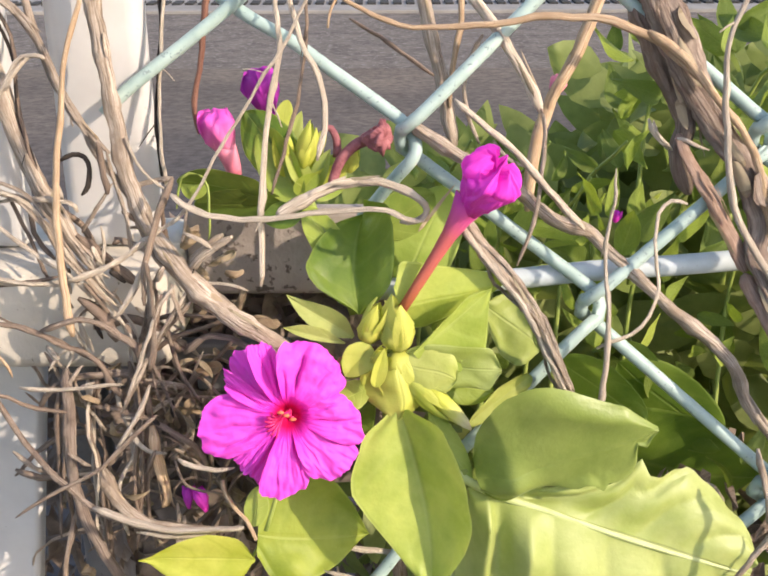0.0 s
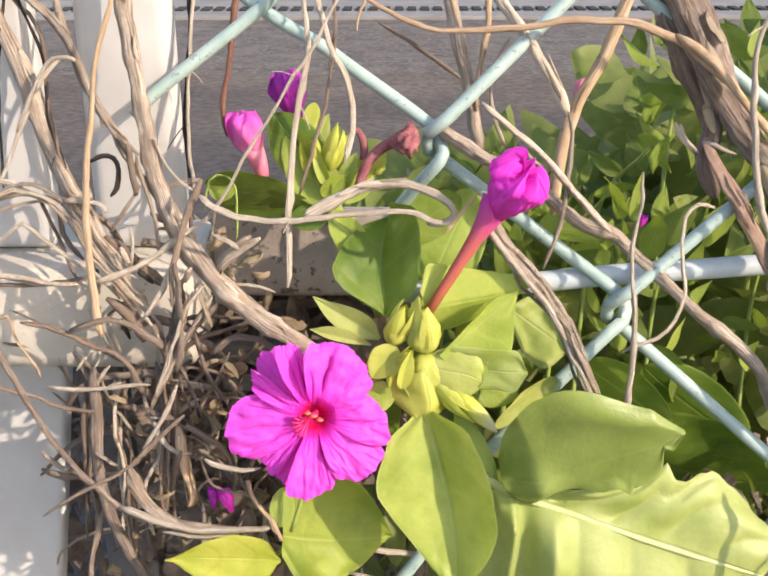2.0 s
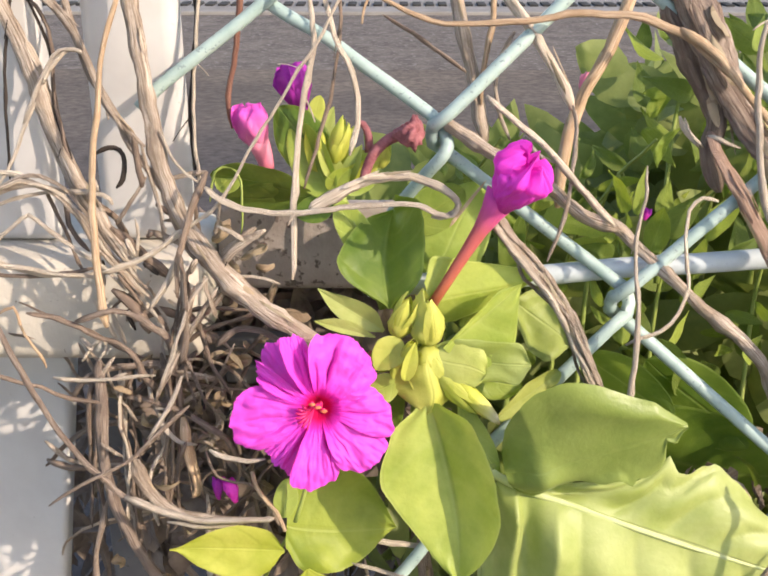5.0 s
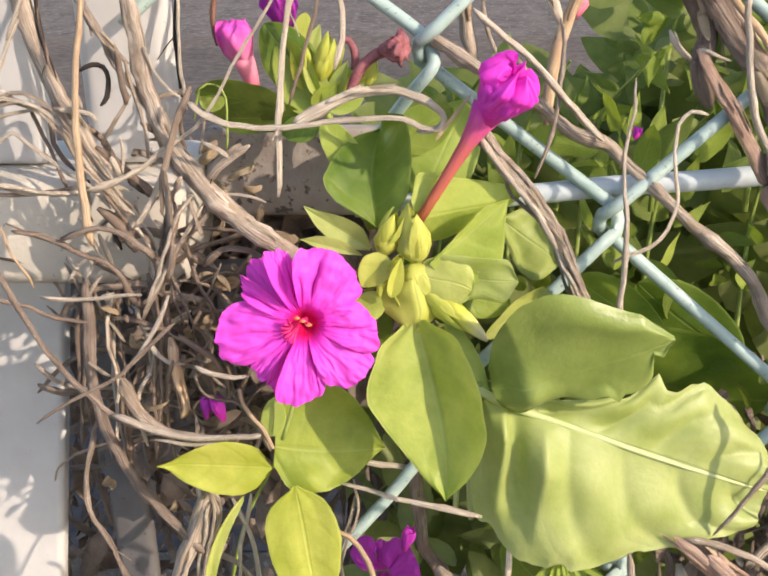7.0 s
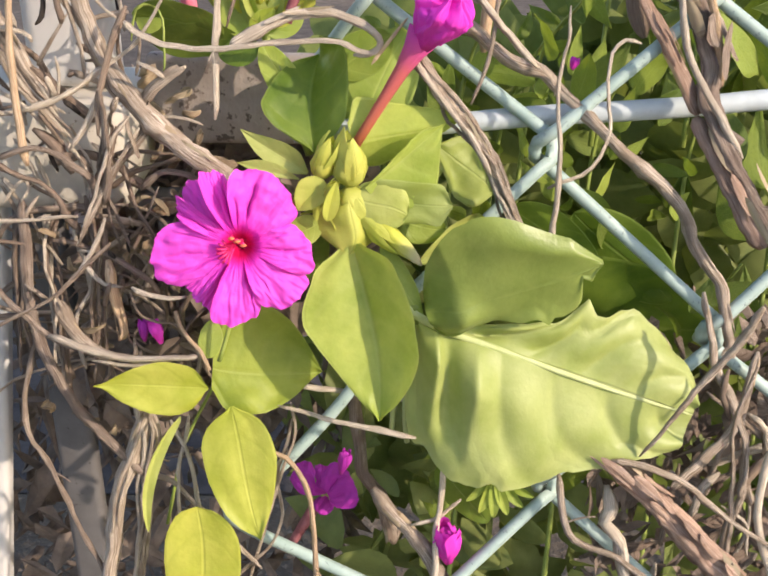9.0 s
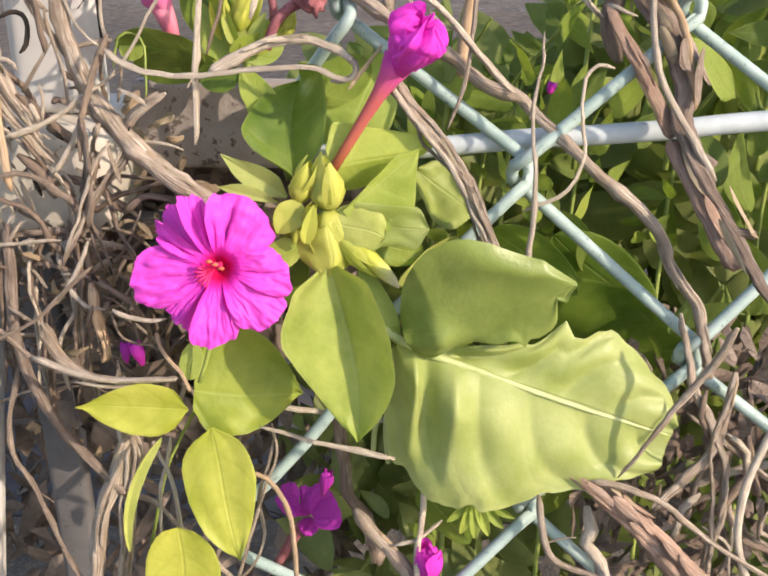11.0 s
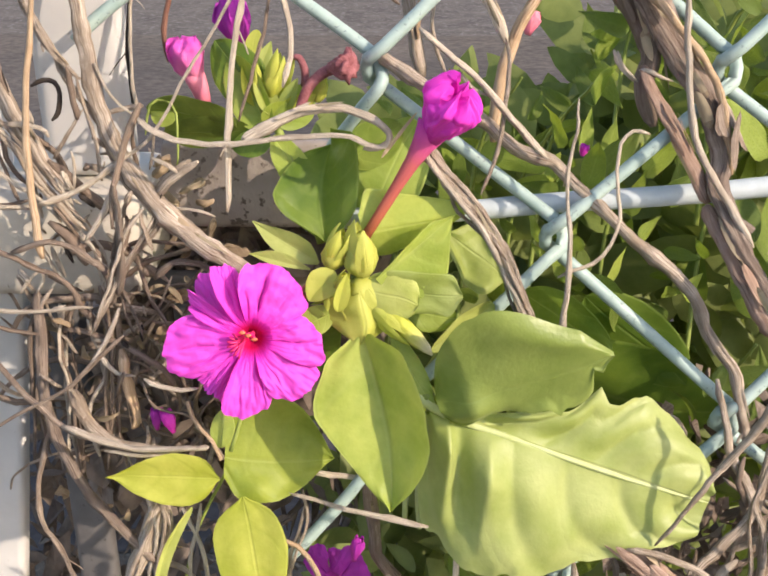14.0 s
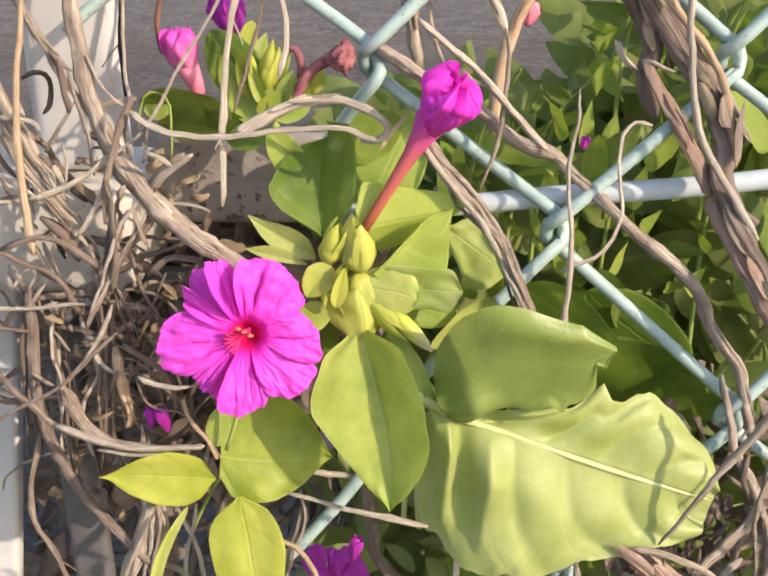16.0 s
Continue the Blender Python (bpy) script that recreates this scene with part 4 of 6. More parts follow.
V("thick shaggy old vine trunk", [(53.8, 22.0, 444.1), (57.4, 17.0, 431.0), (61.6, 13.0, 420.2), (69.5, 8.5, 406.4), (75.0, 4.5, 397.9), (77.7, 0.0, 388.0), (77.2, -3.0, 382.1), (80.0, -8.0, 375.1), (83.3, -13.0, 368.3), (88.9, -20.0, 358.9), (94.8, -26.0, 349.4)], 3.9, 0.9, M_THICK, 51, rough=0.22, knots=0, wander=0.5, sides=26, step=1.4, twist=0.03, flat=0.8)
V("dark rough vine strand behind the trunk", [(52.6, 24.0, 441.1), (55.6, 20.0, 429.7), (58.9, 16.0, 419.7), (64.0, 12.0, 407.1), (63.0, 9.0, 399.3), (65.1, 8.0, 392.4)], 3.0, 1.3, M_DARK, 53, rough=0.3, wander=0.6, sides=14, step=1.6)
V("peeling pinkish vine strand on the trunk", [(62.2, 9.0, 404.8), (63.0, 6.0, 401.5), (66.1, 3.5, 396.3), (69.7, 1.0, 390.2), (73.1, -1.0, 384.5), (75.7, -2.0, 379.2)], 1.1, 1.7, M_PEEL, 120, flat=0.5, knots=0, rough=0.2, sides=14, step=1.4, wander=0.5)
V("thick shaggy vine strand", [(74.8, -3.0, 379.1), (77.2, -6.0, 374.4), (79.4, -9.0, 370.7), (82.3, -13.0, 365.6), (88.1, -19.0, 356.7)], 1.6, 2.6, M_PEEL, 52, rough=0.2, knots=0, flat=0.7, wander=0.6, sides=14, step=1.4)
V("loose splinter of bark lying across the trunk", [(61.0, 8.0, 403.9), (63.2, 6.5, 403.9), (67.4, 5.0, 402.4)], 0.5, 0.3, M_PALE, 128, flat=0.5, name="dry_twig", rough=0.3)
V("short pale broken shoot on the trunk", [(56.6, 8.0, 408.0), (57.4, 7.5, 405.4), (58.9, 7.5, 403.5), (60.8, 8.0, 401.5)], 0.32, 0.42, M_PALE, 122, name="dry_twig", rough=0.3, knots=0.3)
V("thin pale stem crossing the trunk", [(71.2, 2.0, 434.0), (67.6, 1.0, 424.9), (67.6, 0.0, 415.6), (68.4, -2.0, 406.4), (69.0, -4.0, 398.6), (71.8, -5.0, 390.9), (75.6, -6.5, 383.9), (79.2, -8.0, 378.5), (83.7, -10.0, 372.4)], 0.55, 0.75, M_PALE, 54, rough=0.12)
V("tan stem lying along the trunk", [(53.5, 7.0, 425.2), (59.7, 5.0, 421.2), (65.8, 3.0, 414.6), (75.0, 1.5, 403.3), (77.7, 0.0, 394.6), (79.9, -2.0, 384.8)], 0.9, 0.7, M_TAN, 121, rough=0.15)
V("thin upright jointed twig", [(48.0, -0.5, 400.2), (47.9, -1.4, 397.2), (47.8, -2.4, 393.5), (45.9, -4.4, 386.5), (46.5, -6.7, 378.1), (47.0, -9.9, 366.7), (45.8, -13.6, 353.7)], 0.22, 0.63, M_PALE, 55, knots=0.3, name="dry_twig")
V("curled grey tendril", [(62.6, -1.5, 393.2), (59.2, -1.3, 393.9), (57.0, -2.0, 391.3), (56.3, -3.5, 386.2), (56.7, -5.0, 380.6), (57.3, -6.1, 376.8), (55.5, -7.6, 371.6), (51.7, -8.5, 368.2), (44.9, -9.3, 365.4)], 0.41, 0.37, M_PALE, 56, name="tendril")
strands("twisted vine stem split into strands", [(18.4, -3.2, 390.7), (21.9, -4.9, 384.7), (26.8, -6.3, 379.5), (30.8, -7.7, 374.8), (34.3, -9.4, 368.6), (37.1, -11.3, 361.9), (39.5, -12.7, 356.6)], 0.5, M_VINE, 57, 11, 1.55)
V("shaggy bark hanging off the twisted stem", [(19.0, -4.6, 389.7), (24.0, -6.4, 382.4), (30.0, -8.4, 375.4), (34.6, -10.4, 367.6), (38.2, -12.6, 359.6)], 0.9, 0.6, M_VINE, 131, rough=0.4, flakes=46, sides=12, step=1.3)
V("twisted braided vine strand", [(17.3, -5.4, 389.9), (20.7, -6.5, 386.2), (25.1, -8.1, 380.2), (29.4, -9.6, 375.1), (33.0, -11.3, 368.9)], 0.59, 0.44, M_PALE, 58, rough=0.2)
V("short white broken twig", [(56.3, 11.5, 407.3), (58.0, 10.5, 403.9), (60.7, 9.6, 400.9)], 0.55, 0.37, M_PALE, 59, name="dry_twig")
V("flat dry curled blade of grass", [(-38.7, -6.4, 397.3), (-36.1, -7.0, 395.1), (-31.5, -7.5, 393.3), (-21.1, -7.7, 392.4), (-13.6, -7.5, 393.1), (-6.0, -7.3, 393.9), (1.5, -7.2, 394.2), (6.2, -7.8, 392.2), (9.4, -7.8, 392.2), (10.3, -7.2, 394.2), (9.0, -6.8, 395.8)], 0.6, 0.5, M_PALE, 60, flat=0.22, rough=0.08, name="dry_grass", step=1.2)
V("broad dry curled blade of grass", [(5.3, -6.5, 391.4), (9.1, -6.4, 391.8), (10.5, -5.9, 393.6), (8.3, -5.1, 396.4), (2.6, -4.5, 398.5), (-4.0, -4.4, 398.9), (-9.7, -4.9, 397.3), (-14.4, -5.6, 394.7), (-18.2, -6.1, 392.7)], 0.55, 1.35, M_PALE, 119, flat=0.2, rough=0.12, name="dry_grass", step=1.2, twist=0.02)
V("thin straight straw", [(-5.8, 8.3, 442.5), (-13.4, 4.7, 429.5), (-16.0, 3.4, 425.0), (-21.9, 0.9, 416.2), (-28.7, -2.1, 405.4), (-34.1, -4.6, 396.4), (-39.2, -6.1, 390.9)], 0.27, 0.33, M_PALE, 61, name="straw")
V("upright dry stalk", [(-19.6, 12.7, 447.6), (-18.5, 8.6, 432.8), (-17.8, 6.2, 424.3), (-19.2, 3.8, 415.8), (-20.9, 0.5, 404.0), (-22.0, -2.6, 393.0), (-21.7, -4.6, 385.6), (-22.2, -6.7, 378.1)], 0.48, 0.63, M_PALE, 62, name="dry_stalk", knots=0.4)
V("thin dark stalk", [(-12.2, 15.7, 447.6), (-12.6, 11.5, 432.5), (-12.9, 8.5, 421.7), (-14.7, 5.7, 411.7), (-17.5, 3.1, 402.4), (-20.1, 0.9, 394.8)], 0.37, 0.37, M_DARK, 63, name="dry_stalk")
V("pale hanging grass blade", [(-19.4, 12.1, 445.4), (-15.5, 8.1, 431.0), (-13.6, 6.2, 424.3), (-11.0, 4.8, 419.4), (-9.5, 3.6, 414.9), (-9.4, 1.6, 407.7), (-10.7, -0.1, 401.9)], 0.44, 0.55, M_PALE, 64, flat=0.4, name="dry_grass")
V("reddish-brown hanging stalk", [(-30.2, 22.2, 449.3), (-32.3, 17.9, 433.9), (-33.5, 15.6, 425.5), (-34.9, 13.2, 417.2), (-35.8, 11.6, 411.5), (-35.4, 9.8, 404.9)], 0.88, 0.44, M_RED, 65, name="dry_stalk", rough=0.05)
V("small curled tendril", [(-39.2, 1.1, 391.9), (-38.1, 2.7, 397.5), (-34.7, 3.0, 398.5), (-32.8, 2.2, 395.7), (-32.7, 0.3, 389.1), (-33.0, -0.7, 385.3)], 0.26, 0.22, M_STEM, 66, name="tendril")
V("shrivelled brown twig", [(60.7, -26.6, 310.6), (69.7, -27.2, 308.7), (77.2, -28.1, 305.4), (84.9, -29.8, 299.3), (92.7, -31.3, 293.9), (101.5, -32.7, 289.1), (121.0, -35.6, 278.4)], 0.67, 0.59, M_VINE, 70, knots=0.2)
V("broad strip of brown bark peeling into pieces", [(62.4, -24.0, 308.3), (67.0, -26.0, 304.5), (72.9, -28.5, 299.2), (80.8, -31.0, 291.8), (92.1, -35.0, 281.3)], 2.3, 3.0, M_PEEL, 71, flat=0.35, rough=0.2, knots=0, sides=20, step=1.2, wander=0.6, flakes=16, ends=0.8)
V("long slanting twig over the pale leaf", [(85.5, -29.0, 348.8), (81.9, -28.5, 339.4), (76.6, -28.0, 330.5), (73.5, -28.0, 324.8), (70.0, -27.0, 317.4), (66.9, -26.0, 311.0)], 0.95, 0.4, M_VINE, 72, rough=0.14)
V("hanging shrivelled stem", [(88.0, -26.0, 333.0), (84.0, -29.2, 322.8), (88.4, -23.8, 306.4), (88.5, -27.2, 294.5), (88.3, -30.9, 281.1), (87.9, -37.3, 258.4)], 0.33, 0.59, M_VINE, 74, flakes=0, rough=0.3, wander=0.6)
V("hanging shrivelled stem", [(79.6, -12.4, 343.6), (81.4, -14.7, 335.4), (83.5, -17.0, 327.1), (88.3, -19.4, 318.7), (91.0, -21.8, 310.2), (90.6, -24.8, 299.3)], 0.97, 0.67, M_VINE, 75, rough=0.3, wander=0.6)
V("hanging shrivelled stem", [(92.7, -13.2, 329.9), (91.3, -16.2, 319.2), (87.5, -18.3, 311.6), (81.4, -20.2, 305.0), (76.3, -21.8, 299.5)], 1.06, 0.88, M_VINE, 76, rough=0.3, wander=0.6)
V("pale green hanging stem", [(100.3, -22.1, 323.1), (97.2, -23.9, 316.8), (94.5, -25.7, 310.5), (93.4, -27.8, 303.0), (93.7, -29.9, 295.4), (96.7, -32.3, 286.7), (104.0, -38.4, 265.1)], 0.88, 0.88, M_PALE, 77, rough=0.05)
V("hooked grey runner", [(50.5, -24.3, 304.8), (51.6, -26.4, 297.2), (53.1, -27.9, 291.8), (56.4, -28.6, 289.1), (63.0, -29.2, 287.0), (68.5, -30.3, 283.2), (86.9, -33.8, 270.5)], 0.88, 0.67, M_VINE, 78)
V("shredded pale bark fibre", [(61.6, -23.2, 301.5), (62.9, -24.7, 296.0), (61.5, -25.6, 292.7), (64.9, -26.9, 288.4), (66.8, -28.7, 281.7), (73.3, -34.9, 259.7)], 1.14, 0.88, M_PALE, 79, rough=0.4, wander=0.7)
V("straight broken dry stick", [(-10.7, -20.0, 319.4), (4.1, -23.0, 317.0), (11, -24.4, 316.4), (18.9, -26.0, 315.4)], 0.41, 0.63, M_PALE, 80, name="dry_stick")
V("pale dry stick", [(-6.9, -12.2, 319.3), (3.0, -12.5, 318.3), (13.9, -12.9, 316.8), (21.6, -13.2, 315.8)], 0.67, 0.67, M_PALE, 81, name="dry_stick")
V("pale hanging stem", [(25.5, -21.0, 305.7), (25.2, -23.3, 297.5), (24.2, -25.5, 289.7), (24.1, -27.7, 281.8), (23.8, -34.2, 258.7)], 0.67, 0.67, M_PALE, 82)
V("pale slanting twig", [(29.9, -22.5, 296.9), (25.1, -23.6, 292.9), (18.5, -24.2, 290.6)], 0.44, 0.37, M_PALE, 83, name="dry_twig")
V("arched reddish stem", [(-12.7, -25.4, 311.5), (-8.5, -25.8, 309.8), (-4.9, -27.2, 304.9), (-2.8, -29.2, 297.9), (-2.3, -32.6, 285.9), (-1.2, -38.8, 263.5)], 0.55, 0.59, M_TAN, 84, rough=0.05)
V("thick dark stem in the shade", [(5.0, 8.5, 306.0), (5.7, 8.0, 296.8), (6.5, 7.0, 289.5), (7.8, 6.0, 282.1), (11.6, 4.0, 276.4), (16.0, 3.0, 262.0)], 1.5, 1.8, M_THICK, 87, rough=0.2)
V("rough brown stem", [(10.2, -20.4, 297.1), (15.8, -22.1, 291.0), (21.9, -24.0, 284.2), (26.5, -26.3, 276.2), (38.1, -31.9, 255.9)], 1.58, 1.58, M_VINE, 85, rough=0.25)
V("thin brown stem", [(-7.5, -18.5, 314.7), (-8.8, -20.0, 309.3), (-10.9, -22.2, 301.6), (-9.9, -24.3, 293.9), (-12.2, -26.2, 287.1), (-17.8, -27.8, 281.5), (-33.8, -32.4, 265.1)], 0.41, 0.37, M_VINE, 86)


V("dark hooked tendril", [(-61.7, 2.7, 401.2), (-59.3, 3.2, 402.7), (-57.0, 3.0, 402.2), (-55.8, 2.4, 399.9), (-56.3, 1.4, 396.5), (-57.9, 0.9, 394.6)], 0.55, 0.44, M_BLACK, 90, name="tendril", rough=0.1)
V("thin dark runner", [(-84.1, 19.7, 450.9), (-78.1, 15.7, 436.7), (-75.2, 13.8, 429.8), (-72.6, 12.2, 424.3), (-71.0, 10.8, 419.1), (-70.7, 8.1, 409.7), (-68.8, 6.3, 403.1), (-67.4, 5.2, 399.3)], 0.33, 0.33, M_BLACK, 91, name="dry_twig")
V("thin dark runner", [(-77.6, 21.0, 452.2), (-78.9, 16.7, 436.6), (-79.7, 14.1, 427.4), (-80.9, 11.4, 418.0), (-81.0, 8.8, 408.5), (-80.9, 5.0, 395.1)], 0.37, 0.3, M_BLACK, 92, name="dry_twig")
V("thin pale runner", [(-96.5, -2.4, 386.6), (-84.3, -1.2, 390.8), (-77.2, -0.5, 393.2), (-70.3, -0.2, 394.3), (-64.4, -0.3, 393.9)], 0.44, 0.37, M_PALE, 93, name="dry_twig")
V("thin pale runner", [(-92.9, -7.3, 376.2), (-82.8, -5.0, 384.4), (-77.7, -3.8, 388.4), (-74.7, -3.3, 390.5), (-70.9, -4.0, 387.7), (-66.1, -5.1, 384.0), (-59.8, -6.1, 380.2), (-55.9, -7.3, 375.9)], 0.48, 0.37, M_PALE, 94, name="dry_twig")
V("dark bent runner", [(-72.7, 1.8, 394.3), (-70.1, 0.3, 388.8), (-67.3, -1.5, 382.6), (-64.9, -2.8, 377.8)], 0.44, 0.37, M_DARK, 95, name="dry_twig")
V("dark bent runner", [(-69.3, 2.4, 392.9), (-68.3, 0.8, 387.1), (-66.5, -0.0, 384.2), (-64.1, -0.7, 381.8)], 0.59, 0.44, M_DARK, 96, name="dry_twig")
V("pale flat twig under the crossbar", [(-71.0, -12.2, 358.6), (-65.3, -12.3, 358.1), (-58.5, -12.3, 358.3), (-50.1, -12.0, 359.2)], 0.55, 0.37, M_PALE, 97, name="dry_twig")
V("grey twig under the crossbar", [(-92.8, -10.6, 360.7), (-80.5, -11.5, 357.6), (-73.7, -11.9, 355.9), (-67.8, -12.5, 354.0), (-61.4, -12.7, 353.2)], 0.44, 0.37, M_DARK, 98, name="dry_twig")
V("pale splintered stem", [(-38.8, -8.4, 379.2), (-41.8, -9.5, 375.4), (-44.1, -11.1, 369.6), (-46.4, -12.7, 363.9), (-49.0, -14.6, 357.1)], 0.52, 0.3, M_PALE, 99, rough=0.3)
V("pale splintered stem", [(-45.3, -6.5, 382.5), (-46.8, -7.6, 378.7), (-48.8, -8.6, 374.9), (-50.9, -9.3, 372.5)], 0.59, 0.37, M_PALE, 100, rough=0.3)
V("thin grey stem", [(-48.6, 4.0, 405.8), (-46.7, 2.7, 401.1), (-44.0, 1.8, 397.8), (-41.4, 1.3, 395.9)], 0.37, 0.3, M_PALE, 101, name="dry_twig")
V("thin grey stem", [(-52.6, 3.2, 403.0), (-50.8, 1.4, 396.4), (-48.9, -0.5, 389.7), (-48.1, -2.3, 383.1)], 0.44, 0.37, M_VINE, 102, name="dry_twig")
V("grey stem under the leaves", [(-33.0, -22.8, 317.0), (-30.5, -24.3, 311.8), (-28.5, -25.8, 306.5), (-27.7, -27.6, 300.0), (-24.7, -33.6, 278.5)], 0.52, 0.44, M_PALE, 103, rough=0.3, wander=0.4)
V("grey stem under the leaves", [(-29.2, -22.5, 318.1), (-29.9, -24.0, 312.8), (-31.7, -25.5, 307.5), (-31.7, -27.6, 300.0), (-31.8, -33.8, 278.0)], 0.44, 0.37, M_PALE, 104, rough=0.3, wander=0.4)
V("brown stem under the leaves", [(-44.1, -22.2, 308.6), (-40.0, -23.4, 304.3), (-33.6, -24.0, 302.2), (-29.4, -25.2, 297.9), (-14.5, -29.5, 282.5)], 0.59, 0.52, M_VINE, 105, rough=0.3, wander=0.4)
V("brown runner under the leaves", [(-7.6, -18.3, 319.1), (-6.8, -20.1, 312.7), (-8.8, -21.6, 307.3), (-11.1, -23.7, 299.6), (-17.5, -29.7, 278.2)], 0.37, 0.37, M_VINE, 106, name="tendril")


# ---- loose dead stems filling the tangle ----
def tangle():
    rnd = random.Random(11)
    for i in range(62):
        low = i > 11
        z = rnd.uniform(356, 396) if not low else rnd.uniform(308, 362)
        x = rnd.uniform(-60, -41) if not low else rnd.uniform(-72, -30) if z < 338 else rnd.uniform(-58, -37)
        p = Vector((x, lean(z) + (rnd.uniform(4, 24) if low and z < 346 else rnd.uniform(-8, 4)), z))
        a = rnd.gauss(1.5, 0.5) if rnd.random() < 0.7 else rnd.uniform(-0.5, 0.5)
        if rnd.random() < 0.5:
            a = math.pi - a
        n, turn, pts = rnd.randint(4, 7) if low else rnd.randint(2, 3), rnd.gauss(0, 0.30 if low else 0.12), [p]
        hop = rnd.uniform(3.5, 6.5)
        for k in range(n):
            a += turn + rnd.gauss(0, 0.22)
            pts.append(pts[-1] + Vector((math.cos(a), rnd.uniform(-0.3, 0.3), math.sin(a))) * hop)
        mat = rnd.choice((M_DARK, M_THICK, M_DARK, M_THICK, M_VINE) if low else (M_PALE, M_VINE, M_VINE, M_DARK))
        r = rnd.uniform(0.25, 0.6) if rnd.random() < 0.7 else rnd.uniform(0.7, 1.1)
        what = {M_PALE: "pale", M_VINE: "brown", M_THICK: "rough brown", M_DARK: "dark"}[mat]
        how = " curled" if abs(turn) > 0.25 else ""
        V(what + how + " dead twig caught in the tangle", pts, r, r * rnd.uniform(0.5, 0.9), mat, 200 + i, name="dry_twig", rough=0.25, sides=6, step=1.8, wander=0.4)


tangle()


def broken_bits():
    """Short snapped pieces lodged round the forks of the stems."""
    rnd = random.Random(23)
    for i in range(64):
        x, z = rnd.uniform(-64, -36), rnd.triangular(330, 396, 366)
        p = Vector((x, lean(z) - rnd.uniform(-4, 9), z))
        a = rnd.choice((rnd.gauss(1.3, 0.5), rnd.gauss(2.3, 0.4), rnd.uniform(0, 3.1)))
        d = Vector((math.cos(a), rnd.uniform(-0.4, 0.4), math.sin(a))) * (rnd.uniform(3.5, 10) if i < 26 else rnd.uniform(1.6, 4.5))
        mat = rnd.choice((M_PALE, M_PALE, M_VINE, M_VINE, M_DARK, M_BLACK))
        what = {M_PALE: "pale", M_VINE: "brown", M_DARK: "dark", M_BLACK: "blackened"}[mat]
        r = rnd.uniform(0.22, 0.55)
        V(what + " snapped bit of stem lodged in the tangle", [p, p + d * 0.5 + Vector((0, -0.4, 0.3)), p + d], r, r * rnd.uniform(0.6, 1.0), mat, 600 + i, name="dry_twig", rough=0.4, sides=7, step=1.4, shoots=0, flakes=0)


broken_bits()


def debris(name, label, seed, count, xs, zs, deep, mats, size, wide=(0.25, 0.9)):
    """A mass of fine dead stems and leaf scraps too small to tell apart."""
    rnd = random.Random(seed)
    bm = bmesh.new()
    uv = bm.loops.layers.uv.new("UVMap")
    for i in range(count):
        z = rnd.uniform(*zs)
        c = Vector((rnd.uniform(*xs), lean(z) + rnd.uniform(*deep), z))
        d = Vector((rnd.gauss(0, 0.6), rnd.gauss(0, 0.35), rnd.gauss(0, 1))).normalized() * rnd.uniform(*size)
        s = d.cross(Vector((rnd.uniform(-1, 1), 1, rnd.uniform(-1, 1)))).normalized() * rnd.uniform(*wide)
        w = Vector((0, -1, 0.3)) * rnd.uniform(0.1, 0.7)
        j = [Vector((rnd.uniform(-1, 1), rnd.uniform(-1, 1), rnd.uniform(-1, 1))) * wide[1] * 0.4 for q in range(6)]
        ring = (c - d, c - d * 0.5 + s, c + d * 0.5 + s, c + d, c + d * 0.5 - s + w, c - d * 0.5 - s)
        vs = [bm.verts.new((p + o) * MM) for p, o in zip(ring, j)] + [bm.verts.new((c + w * 1.5) * MM)]
        for q in range(6):
            f = bm.faces.new((vs[6], vs[q], vs[(q + 1) % 6]))
            f.material_index = i % len(mats)
            for loop, g in zip(f.loops, ((0.5, 0.0), (q * 0.3, q * 2.0), (q * 0.3 + 0.3, q * 2.0 + 2))):
                loop[uv].uv = g
    me = mesh_of(name, bm, mats[0], False)
    for m in mats[1:]:
        me.materials.append(m)
    return tagged(new(name, me), label, "dead stems", kind="stuff")


# the first three masses are dark filler added to stand for shaded hollows
debris("dead_leaf_mass", "brown leaf filler standing in for shade against the frame", 31, 380, (-64, -18), (293, 336), (36, 47), (M_SHADE_MULCH,), (5, 11), (2.5, 5.5))
debris("dead_leaf_mass", "dark leaf filler standing in for shade behind the crossbar", 36, 420, (-52, 6), (318, 366), (42, 54), (M_SHADE_MULCH,), (5, 10), (3.0, 6.0))
debris("dead_stem_mass", "dark stem filler added to block light behind the frame", 34, 700, (-125, 5), (150, 336), (100, 145), (M_SHADE_MULCH,), (5, 14), (1.0, 3.0))
debris("dead_stem_mass", "mass of fine brown dead stems under the shrub", 32, 420, (62, 125), (255, 330), (6, 26), (M_DARK, M_SHADE_MULCH, M_THICK), (2.5, 6), (0.7, 1.8))


